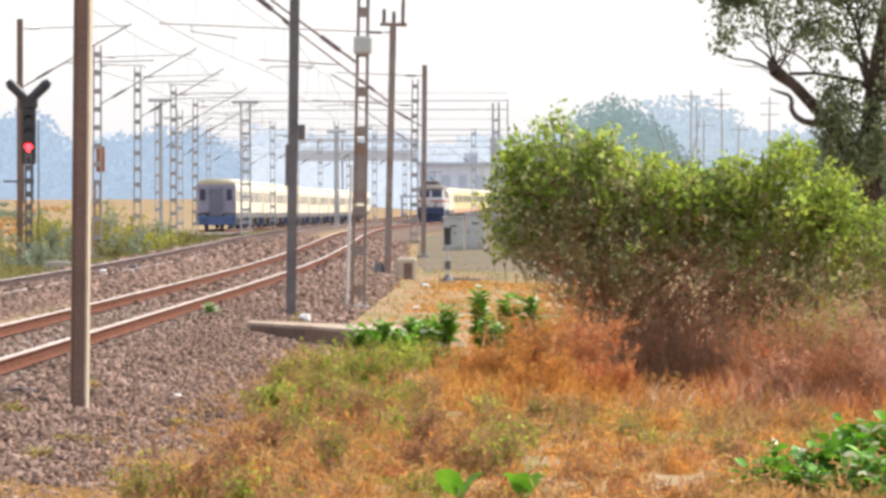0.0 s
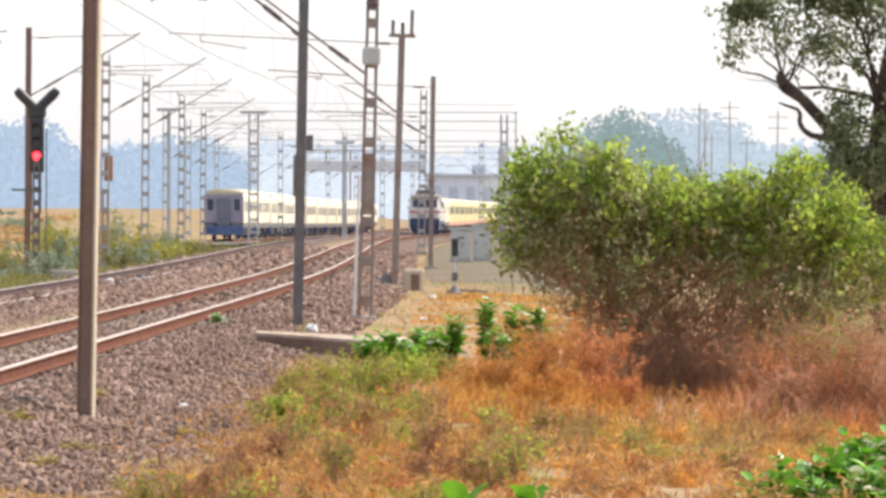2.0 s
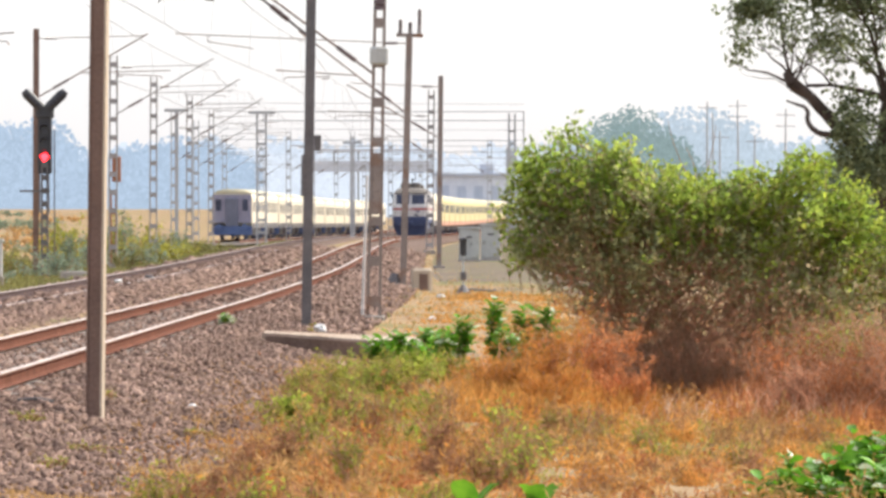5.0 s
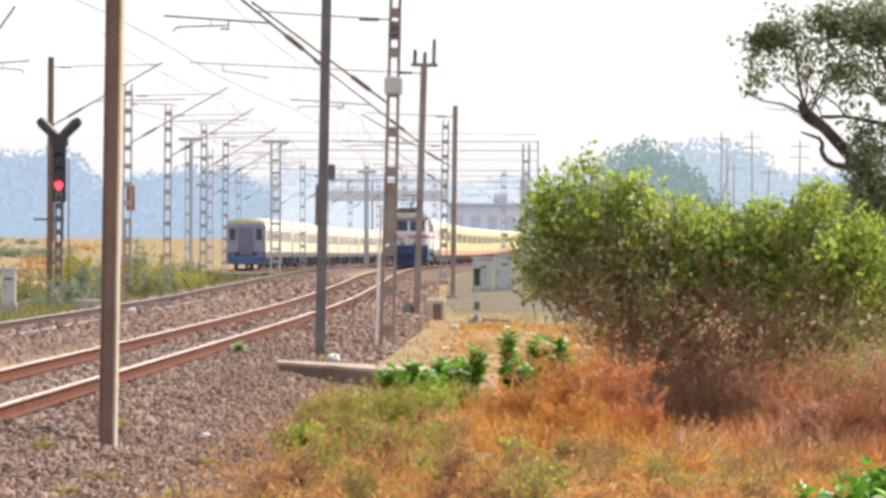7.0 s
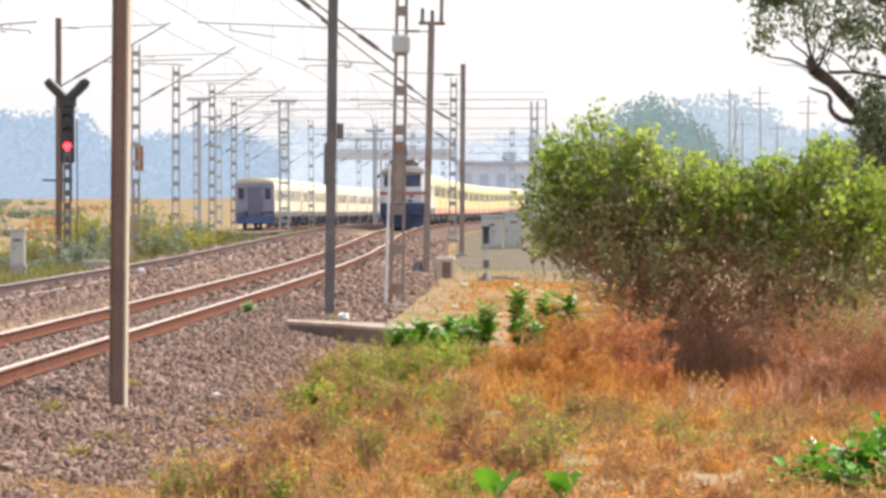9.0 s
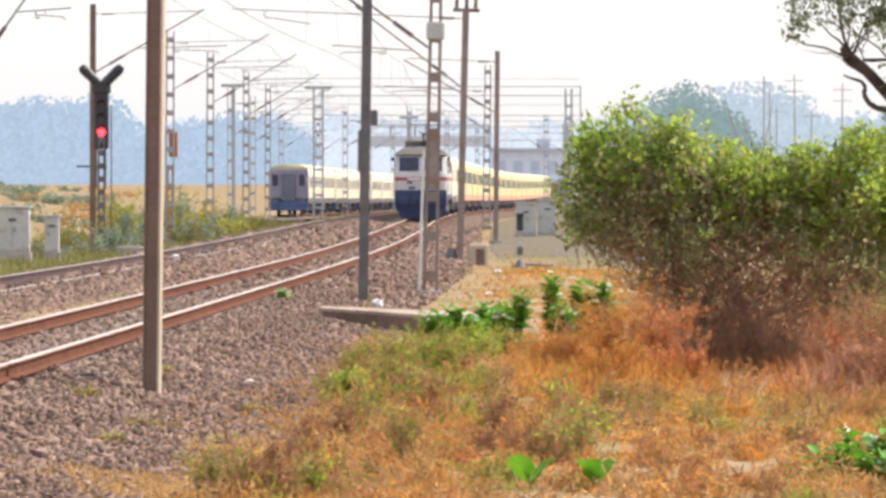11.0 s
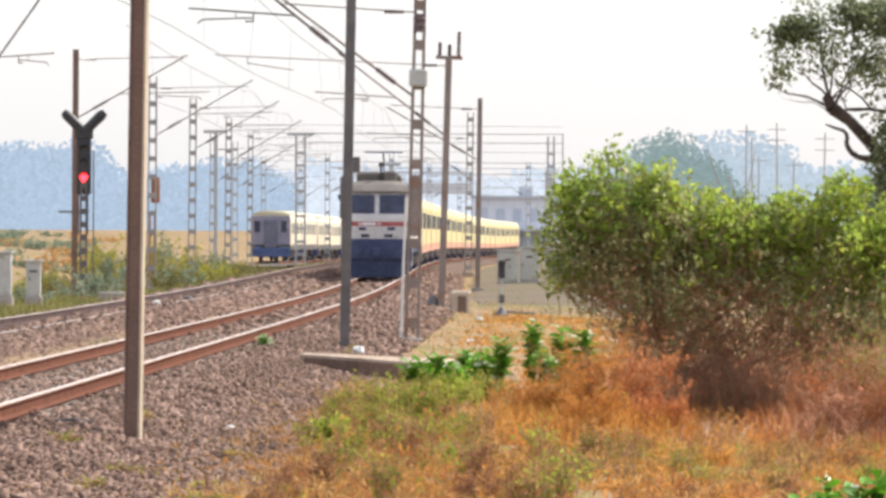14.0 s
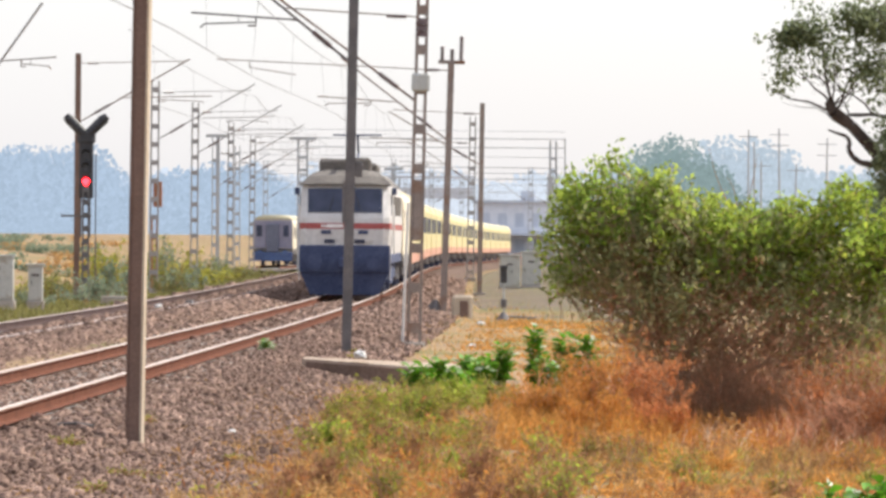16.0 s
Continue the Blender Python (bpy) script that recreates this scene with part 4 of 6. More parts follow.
        front_panel("headlight", *sorted((s * 0.3, s * 0.62)), 1.62, 1.74, M_GLASS, body, "dark lower lamp cluster", 0.03)
        front_panel("grille", *sorted((s * 0.42, s * 0.72)), 1.9, 2.02, M_LOCO_BLACK, body, "small dark grille", 0.028)
        side = part("side_band", box(bmesh.new(), *sorted((s * 1.395, s * 1.412)), 0.85, L, 2.04, 2.22), M_LOCO_RED, body, "dull red waist band")
        for k in range(6):
            part("louvre", box(bmesh.new(), *sorted((s * 1.395, s * 1.415)), 5 + k * 2, 6.2 + k * 2, 2.5, 3.1), M_LOCO_ROOF, body, "grey side louvre")
        part("cab_door", box(bmesh.new(), *sorted((s * 1.39, s * 1.415)), 2.0, 2.6, 1.5, 3.2, 0.005), M_LOCO_WHITE, body)
        part("side_window", box(bmesh.new(), *sorted((s * 1.385, s * 1.408)), 1.15, 1.75, 2.5, 3.1), M_GLASS, body, "dark cab side window")
        for y in (1.9, 2.72):
            part("handrail", tube(bmesh.new(), (s * 1.46, y, 1.3), (s * 1.46, y, 2.8), 0.02), M_WHITE, body, "white handrail")
        part("mirror", box(bmesh.new(), *sorted((s * 1.41, s * 1.56)), 0.85, 0.95, 3.1, 3.32, 0.02), M_LOCO_BLACK, body)
        part("step_post", box(bmesh.new(), *sorted((s * 1.37, s * 1.41)), 0.3, 0.36, 0.5, 1.5), M_WHITE, loco, "white step edge")
    front_panel("front_band", -1.17, 1.17, 2.06, 2.24, M_LOCO_RED, body, "dull red waist band", 0.012)
    for u, v in ((-0.72, -0.5), (-0.46, -0.2), (0.02, 0.16)):
        front_panel("lettering_bar", u, v, 2.11, 2.19, M_LOCO_WHITE, body, "small white lettering bar", 0.018)
    for s in (-1, 1):
        bm = bmesh.new()
        p = [(s * 1.17, on_front(2.14) - 0.012), (s * 1.36, on_front(2.14) + 0.16), (s * 1.412, on_front(2.14) + 0.6), (s * 1.412, 0.86)]
        vs = [[bm.verts.new((x, y, z)) for x, y in p] for z in (2.06, 2.24)]
        for i in range(3):
            bm.faces.new((vs[0][i], vs[0][i + 1], vs[1][i + 1], vs[1][i]))
        part("corner_band", bm, M_LOCO_RED, body, "dull red band round the corner")
    front_panel("number_board", -0.55, -0.05, 2.1, 2.2, M_WHITE, body, "white number board bar", 0.03)
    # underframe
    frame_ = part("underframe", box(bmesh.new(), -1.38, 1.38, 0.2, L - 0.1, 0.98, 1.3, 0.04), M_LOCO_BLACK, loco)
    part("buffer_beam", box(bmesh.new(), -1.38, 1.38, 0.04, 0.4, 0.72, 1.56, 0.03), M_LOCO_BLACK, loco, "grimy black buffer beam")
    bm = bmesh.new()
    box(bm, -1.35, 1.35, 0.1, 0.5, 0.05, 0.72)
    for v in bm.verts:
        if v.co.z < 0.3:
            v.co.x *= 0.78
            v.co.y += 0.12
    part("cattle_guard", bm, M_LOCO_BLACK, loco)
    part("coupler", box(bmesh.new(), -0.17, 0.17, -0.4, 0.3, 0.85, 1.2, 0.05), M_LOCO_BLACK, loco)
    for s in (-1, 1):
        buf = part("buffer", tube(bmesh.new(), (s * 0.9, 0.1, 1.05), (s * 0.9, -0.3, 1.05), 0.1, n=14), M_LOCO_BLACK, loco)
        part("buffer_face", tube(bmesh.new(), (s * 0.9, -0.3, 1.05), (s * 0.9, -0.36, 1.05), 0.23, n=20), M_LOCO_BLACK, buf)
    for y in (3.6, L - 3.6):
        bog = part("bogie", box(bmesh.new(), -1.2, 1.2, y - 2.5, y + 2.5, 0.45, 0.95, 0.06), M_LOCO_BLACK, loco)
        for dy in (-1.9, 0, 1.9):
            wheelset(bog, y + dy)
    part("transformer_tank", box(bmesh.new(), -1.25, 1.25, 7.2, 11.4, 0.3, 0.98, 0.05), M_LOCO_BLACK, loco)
    return loco


COACH_LEN = 21.4


def build_coach(paint, skirt, label, group, name="coach", windows=10, end_paint=None):
    """Passenger coach: the origin is at its front end on rail height."""
    c = empty(name, Matrix(), label, name.replace("_", " "), group)
    w, L = 1.42, COACH_LEN - 0.6
    sec = [(-w, 1.0), (w, 1.0), (w, 3.05), (w * 0.92, 3.3), (-w * 0.92, 3.3), (-w, 3.05)]
    body = part("body", shell(bmesh.new(), sec, 0.3, L), paint, c)
    part("roof", shell(bmesh.new(), [(-w * 0.925, 3.301), (w * 0.925, 3.301), (w * 0.75, 3.52), (w * 0.4, 3.64), (-w * 0.4, 3.64), (-w * 0.75, 3.52)], 0.28, L + 0.02), M_COACH_ROOF, c, smooth=True)
    part("skirt", box(bmesh.new(), -w - 0.006, w + 0.006, 0.3, L, 0.82, 1.22), skirt, c)
    part("vestibule", box(bmesh.new(), -0.45, 0.45, -0.02, 0.31, 1.0, 3.0, 0.04), M_GLASS if not end_paint else M_BLUE_DARK, c, "dark rubber vestibule")
    if end_paint:
        part("end_wall", box(bmesh.new(), -w * 0.98, w * 0.98, 0.25, 0.3, 1.25, 3.25), end_paint, c, "faded blue-grey end wall")
        part("buffer_beam", box(bmesh.new(), -w, w, 0.05, 0.32, 0.35, 1.0, 0.03), M_BLUE, c, "blue painted buffer beam")
        for s in (-1, 1):
            part("buffer", tube(bmesh.new(), (s * 0.9, 0.1, 0.95), (s * 0.9, -0.3, 0.95), 0.2, n=12), M_BLUE, c)
            part("end_panel", box(bmesh.new(), *sorted((s * 0.75, s * 1.15)), 0.22, 0.249, 2.1, 2.9), M_GLASS, c, "dark end window")
    for s in (-1, 1):
        for k in range(windows):
            y = 2.6 + k * (L - 5.0) / (windows - 1)
            part("window", box(bmesh.new(), *sorted((s * (w - 0.02), s * (w + 0.012))), y - 0.42, y + 0.42, 2.0, 2.75), M_GLASS, body)
        for y in (1.0, L - 0.7):
            part("door", box(bmesh.new(), *sorted((s * (w - 0.02), s * (w + 0.014))), y - 0.4, y + 0.4, 1.1, 2.95), paint, body)
    for y in (3.2, L - 2.9):
        bog = part("bogie", box(bmesh.new(), -1.15, 1.15, y - 1.6, y + 1.6, 0.4, 0.8, 0.05), M_MAST_DARK, c)
        for dy in (-1.2, 1.2):
            wheelset(bog, y + dy, 0.42)
    part("battery_box", box(bmesh.new(), -1.1, 1.1, 8, 13, 0.3, 0.82, 0.05), M_MAST_DARK, c)
    return c


def place_on_line(front_y, length, base=0.0):
    """Pose of a vehicle whose front stands at front_y."""
    a, b = front_y + length * 0.18, front_y + length * 0.82
    xa, xb = main_x(a) + base, main_x(b) + base
    slope = (xb - xa) / (b - a)
    x = xa - slope * (a - front_y) - 0.08
    return pose(x, front_y, float(fall(front_y + length / 2)), 0, 0, -math.degrees(math.atan(slope)))


# ---- plants ----
def limbs(start, count, length, spread, r0, seed, rise=1.0, levels=2):
    """Crooked limbs that fork; returns the mesh and the tips."""
    g = np.random.default_rng(seed)
    tips, meshes = [], []

    def grow(bm, p, d, ln, r, level):
        pts, rs = [Vector(p)], [r]
        for i in range(4):
            d = (d + Vector(g.normal(0, 0.22, 3)) + Vector((0, 0, 0.06 * rise))).normalized()
            pts.append(pts[-1] + d * ln / 4)
            rs.append(r * (1 - 0.17 * (i + 1)))
        sweep(bm, pts, rs, 6 if level > 1 else 5)
        tips.append(pts[-1])
        tips.append(pts[-2])
        if level > 0:
            for k in range(3):
                j = int(g.integers(2, 5))
                nd = (d + Vector(g.normal(0, 0.6, 3))).normalized()
                grow(bm, pts[j], nd, ln * 0.62, rs[j] * 0.7, level - 1)
    for i in range(count):
        bm = bmesh.new()
        meshes.append(bm)
        a = 2 * math.pi * i / count + g.uniform(-0.4, 0.4)
        d = Vector((math.cos(a) * spread, math.sin(a) * spread, rise)).normalized()
        grow(bm, Vector(start) + Vector(g.normal(0, 0.12, 3)) * Vector((1, 1, 0)).length * 0.4, d, length * g.uniform(0.8, 1.15), r0 * g.uniform(0.7, 1.1), levels)
    return meshes, tips


def clumps(lobes, per_lobe, leaves, radius, seed, shell_bias=0.55):
    """Leaf places: clumps scattered in ellipsoid lobes, denser towards their skins, with gaps between."""
    g = np.random.default_rng(seed)
    out = []
    for cx, cy, cz, rx, ry, rz in lobes:
        d = unit(g.normal(size=(per_lobe, 3)))
        rad = g.uniform(shell_bias, 1.08, per_lobe)[:, None]
        centre = np.array([cx, cy, cz]) + d * rad * np.array([rx, ry, rz])
        k = g.integers(leaves // 3, leaves, per_lobe)
        for c, n in zip(centre, k):
            out.append(c + g.normal(0, radius, (n, 3)) * np.array([1, 1, 0.75]))
    return np.concatenate(out)


def sticks(name, a, b, r0, r1, mat, parent=None):
    """Thin three-sided sticks from a to b."""
    d = unit(b - a)
    side = unit(np.cross(d, np.array([0.31, 0.87, 0.38])))
    up = np.cross(d, side)
    ring = [side, -0.5 * side + 0.866 * up, -0.5 * side - 0.866 * up]
    v = np.stack([a + o * r0[:, None] for o in ring] + [b + o * r1[:, None] for o in ring], 1)
    return many(name, v, [[0, 1, 4, 3], [1, 2, 5, 4], [2, 0, 3, 5]], mat, parent)


def branching(foot, way, length, r, levels, kids, g, bend=0.2, rise=0.1, steps=3, fork=0.65):
    """Forking crooked stems: the segments of all levels and the nodes of the finest twigs."""
    p, d, rows = foot, unit(way), []
    for level in range(levels + 1):
        nodes = [p]
        for s in range(steps):
            d = unit(d + g.normal(0, bend, d.shape) + np.array([0, 0, rise]))
            q = p + d * length[:, None] / steps
            rows.append((p, q, r * (1 - 0.2 * s), r * (0.8 - 0.2 * s)))
            p = q
            nodes.append(q)
        nodes = np.stack(nodes, 1)
        if level < levels:
            rep = np.repeat(np.arange(len(nodes)), kids)
            p = nodes[rep, g.integers(1, steps + 1, len(rep))]
            d = unit(d[rep] + g.normal(0, fork, (len(rep), 3)))
            length, r = length[rep] * g.uniform(0.45, 0.8, len(rep)), r[rep] * 0.55
    return [np.concatenate([row[i] for row in rows]) for i in range(4)], nodes.reshape(-1, 3)


def sprays(lobes, per_lobe, leaves, length, root, seed, inner=0.5):
    """Leafy twigs that point away from the root, gathered near the skins of the lobes: leaf places, twig feet and twig tips."""
    g = np.random.default_rng(seed)
    out, feet, tips = [], [], []
    for cx, cy, cz, rx, ry, rz in lobes:
        n = int(per_lobe * (rx * ry * rz) ** 0.6 * 1.6)
        c = np.array([cx, cy, cz]) + unit(g.normal(size=(n, 3))) * (inner + (1.1 - inner) * g.uniform(0, 1, (n, 1)) ** 0.8) * np.array([rx, ry, rz])
        d = unit(unit(c - root) + g.normal(0, 0.45, (n, 3)) + np.array([0, 0, -0.1]))
        ln = length * g.uniform(0.5, 1.4, n)[:, None]
        a, b = c - d * ln * 0.5, c + d * ln * 0.5 - np.array([0, 0, 1]) * ln * 0.1
        u = g.uniform(0, 1, (n, leaves, 1)) ** 0.7
        out.append((a[:, None] * (1 - u) + b[:, None] * u + g.normal(0, 0.045, (n, leaves, 3))).reshape(-1, 3))
        feet.append(a - d * ln * 0.6)
        tips.append(b)
    return np.concatenate(out), np.concatenate(feet), np.concatenate(tips)


def broad_leaves(name, at, way, size, mat, parent, slim=0.55, g=None):
    """Large oval leaves with a folded midrib and a drooping tip, one at each place, pointing along way."""
    way = unit(way)
    side = unit(np.cross(way, g.normal(size=way.shape) * 0.35 + np.array([0, 0, 1.0])))
    up = np.cross(side, way)
    s = (size * g.uniform(0.7, 1.25, len(at)))[:, None]
    w = s * slim * 0.5
    rows = [at]
    for u, f, droop in ((0.3, 0.85, 0.0), (0.62, 1.0, -0.03), (0.86, 0.62, -0.1)):
        mid = at + way * s * u + up * s * droop
        rows += [mid - side * w * f + up * w * 0.3, mid, mid + side * w * f + up * w * 0.3]
    rows.append(at + way * s - up * s * 0.17)
    tris = [[0, 2, 1], [0, 3, 2], [10, 7, 8], [10, 8, 9]]
    for i in (1, 4):
        for j in (i, i + 1):
            tris += [[j, j + 1, j + 4], [j, j + 4, j + 3]]
    return many(name, np.stack(rows, 1), tris, mat, parent)


def milkweed(x, y, w, h, stems, size, label, seed, pale=0.12):
    """Upright stems with pairs of broad fleshy leaves."""
    g = np.random.default_rng(seed)
    t = empty("milkweed_shrub", pose(x, y, float(ground_z(x, y)) - 0.03), label, "shrub", "milkweed shrubs")
    at, way = [], []
    for i in range(stems):
        foot = np.array([g.normal(0, w * 0.22), g.normal(0, w * 0.22), 0.0])
        tip = foot + np.array([g.normal(0, w * 0.25), g.normal(0, w * 0.2), h * g.uniform(0.65, 1.05)])
        mid = (foot + tip) / 2 + np.array([g.normal(0, 0.03), 0, 0.0])
        part("stem", sweep(bmesh.new(), [Vector(foot), Vector(mid), Vector(tip)], [0.014, 0.011, 0.006], 5), M_LEAF_WEED, t)
        n = max(4, int(h / 0.075))
        for k in range(n):
            u = 0.2 + 0.8 * (k + 0.5) / n
            p = foot + (mid - foot) * 2 * u if u < 0.5 else mid + (tip - mid) * (2 * u - 1)
            a = k * 1.57 + g.uniform(-0.5, 0.5)
            for s in (0, math.pi):
                at.append(p)
                way.append((math.cos(a + s), math.sin(a + s), g.uniform(0.1, 0.9)))
    at, way = np.array(at), np.array(way)
    light = g.uniform(0, 1, len(at)) < pale
    broad_leaves("leaves", at[~light], way[~light], size, M_LEAF_BIG, t, 0.58, g)
    if light.sum() > 2:
        broad_leaves("pale_leaves", at[light], way[light], size, M_LEAF_SILVER, t, 0.55, g)["label"] = "pale whitish leaf undersides"
    return t


def young_milkweed(x, y, h, n, seed):
    g = np.random.default_rng(seed)
    t = empty("young_milkweed", pose(x, y, float(ground_z(x, y)) - 0.02), "young bright green plant with large upright leaves", "shrub", "young milkweeds")
    part("stem", sweep(bmesh.new(), [Vector((0, 0, 0)), Vector((0.01, 0, h * 0.6)), Vector((0, 0, h))], [0.012, 0.01, 0.006], 6), M_LEAF_WEED, t)
    for k in range(n):
        a = k * math.pi * 2 / n + 0.4
        broad_leaves("leaf", np.array([[0, 0, h * (0.55 + 0.45 * k / n)]]), np.array([[math.cos(a) * 0.6, math.sin(a) * 0.4 - 0.1, 0.9]]), 0.26, M_LEAF_BIG, t, 0.68, g)
    broad_leaves("pale_leaf", np.array([[0, -0.02, h * 0.9]]), np.array([[-0.25, 0.1, 1.0]]), 0.17, M_LEAF_SILVER, t, 0.3, g)["label"] = "pale folded young leaf"


def twiggy_weed(name, x, y, h, w, stems, mat_wood, mat_leaf, leaves, size, label, seed, category="weed", slim=0.45):
    """A branching dry or half-green weed: forking stalks with small leaves on the finest twigs."""
    g = np.random.default_rng(seed)
    t = empty(name, pose(x, y, float(ground_z(x, y)) - 0.03), label, category, category + "s in dry grass")
    foot = np.column_stack([g.normal(0, w * 0.2, stems), g.normal(0, w * 0.2, stems), np.zeros(stems)])
    way = np.column_stack([g.normal(0, 0.3, stems) * w / max(h, 0.1), g.normal(0, 0.3, stems) * w / max(h, 0.1), np.ones(stems)])
    seg, nodes = branching(foot, way, np.full(stems, h * 0.75) * g.uniform(0.6, 1.1, stems), np.full(stems, 0.008), 2, 4, g, 0.15, 0.12, 3, 0.5)
    tagged(sticks("twigwork", *seg[:2], np.maximum(seg[2], 0.003), np.maximum(seg[3], 0.002), mat_wood, t), kind="stuff")
    at = nodes[g.integers(0, len(nodes), leaves)] + g.normal(0, size * 0.5, (leaves, 3))
    leaf_mesh("leaves", at, size, mat_leaf, t, slim, 0.4)
    return t


def build_thorn_bush():
    bush = empty("thorn_bush", pose(0, 0, 0), "wide green thorn bush with reddish-brown bare stems in dry grass", "bush")
    g = np.random.default_rng(6)
    root = np.array([3.4, 74.2, -0.5])
    lobes = [(1.95, 74.2, 2.2, 0.6, 0.9, 0.62), (1.45, 74.0, 1.75, 0.4, 0.7, 0.42), (1.4, 73.9, 1.3, 0.3, 0.5, 0.22), (2.05, 74.1, 2.75, 0.2, 0.3, 0.2), (1.55, 74.0, 2.4, 0.25, 0.4, 0.3), (5.0, 74.0, 2.35, 0.35, 0.5, 0.2), (2.6, 74.1, 2.45, 0.35, 0.5, 0.25), (2.75, 74.3, 1.85, 0.7, 1.0, 0.65), (3.5, 74.4, 1.65, 0.7, 1.0, 0.6), (4.3, 74.3, 1.65, 0.75, 1.0, 0.7), (5.1, 74.1, 1.75, 0.7, 0.9, 0.74),
             (5.75, 74.2, 1.3, 0.65, 0.9, 0.72), (2.2, 73.9, 1.0, 0.55, 0.8, 0.6), (3.0, 73.7, 0.95, 0.8, 0.7, 0.6), (4.3, 73.7, 0.85, 0.9, 0.7, 0.65), (5.3, 73.8, 0.65, 0.75, 0.7, 0.55), (6.5, 74.3, 1.0, 0.7, 0.8, 0.85), (2.55, 73.8, 0.55, 0.55, 0.5, 0.35), (3.1, 74.2, 1.5, 1.3, 0.9, 0.6), (2.85, 74.2, 2.12, 0.7, 0.8, 0.42), (3.65, 74.3, 1.92, 0.6, 0.8, 0.38), (4.4, 74.2, 1.98, 0.5, 0.7, 0.36), (5.55, 74.2, 1.9, 0.4, 0.7, 0.36), (1.75, 73.9, 1.2, 0.45, 0.6, 0.35), (1.6, 74.0, 2.05, 0.45, 0.6, 0.45), (4.7, 74.2, 1.45, 1.2, 0.9, 0.6), (2.2, 74.1, 1.75, 0.8, 0.8, 0.7), (3.5, 74.6, 0.25, 1.0, 0.5, 0.45), (4.9, 74.8, 0.2, 0.9, 0.5, 0.45), (4.3, 74.0, 0.4, 0.8, 0.5, 0.4)]
    for i in range(30):
        foot = root + np.array([g.normal(0, 0.5), g.normal(0, 0.25), -0.3])
        c = lobes[i % len(lobes)]
        aim = np.array(c[:3]) + g.normal(0, 0.3, 3) * np.array(c[3:])
        seg = branching(foot[None], (aim - foot)[None] + np.array([0, 0, 0.3]), np.array([np.linalg.norm(aim - foot) * 0.5]), np.array([0.018 if i % 7 else 0.04]), 2, 4, g, 0.13, 0.03, 4, 0.6)[0]
        sticks("stem", seg[0], seg[1], np.maximum(seg[2], 0.005), np.maximum(seg[3], 0.004), M_BUSHWOOD if i % 3 else M_TWIG, bush)["label"] = "bare reddish-brown stem"
    LEAVES = 14
    at, feet, tips = sprays(lobes, 215, LEAVES, 0.42, root, 5, 0.25)
    k = len(feet)
    tagged(sticks("twigwork", feet[::2], tips[::2], np.full(k, 0.006)[::2], np.full(k, 0.002)[::2], M_BUSHWOOD, bush), kind="stuff")
    # the leaf kinds change over the crown: fresh on top and to one side, dull within, withered low at the heart
    twig = np.repeat(np.arange(k), LEAVES)
    mood = g.normal(0, 0.4, k)[twig]
    x, z = at[:, 0], at[:, 2]
    lid = np.interp(x, [1.0, 2.0, 3.3, 4.2, 5.1, 6.2], [1.75, 2.75, 2.25, 2.25, 2.4, 1.9])
    depth = lid - z + mood
    heart = np.exp(-((x - 3.75) / 0.75) ** 2)
    red = depth + 0.75 * heart > 1.95
    dry = ~red & (depth + 0.3 * heart > 1.25) & (g.uniform(0, 1, k)[twig] < np.where(x > 4.4, 0.3, 0.7))
    dull = ~red & ~dry & (depth > np.where(x > 4.4, 0.95, 0.55))
    fresh = ~red & ~dry & ~dull
    thin = g.uniform(0, 1, len(at)) < np.clip(0.75 + 0.25 * z, 0.35, 1) * np.where(x < 2.3, 0.62, 0.9)
    yellow = g.uniform(0, 1, k)[twig] < 0.14 + 0.25 * (x > 4.4)
    leaf_mesh("crown", at[fresh & thin & ~yellow], 0.085, M_LEAF_BUSH, bush, 0.55)
    leaf_mesh("light_leaves", at[fresh & thin & yellow], 0.085, M_LEAF_LIME, bush, 0.55)["label"] = "light yellow-green young leaves"
    leaf_mesh("dull_leaves", at[dull & thin], 0.08, M_LEAF_DULL, bush, 0.55)["label"] = "dull grey-green leaves"
    leaf_mesh("dry_skirt", at[dry & thin], 0.075, M_LEAF_DRY, bush, 0.5)["label"] = "olive-brown half-dry lower leaves"
    leaf_mesh("withered_heart", at[red & thin], 0.065, M_LEAF_RED, bush, 0.4)["label"] = "reddish-brown withered twigs and leaves"


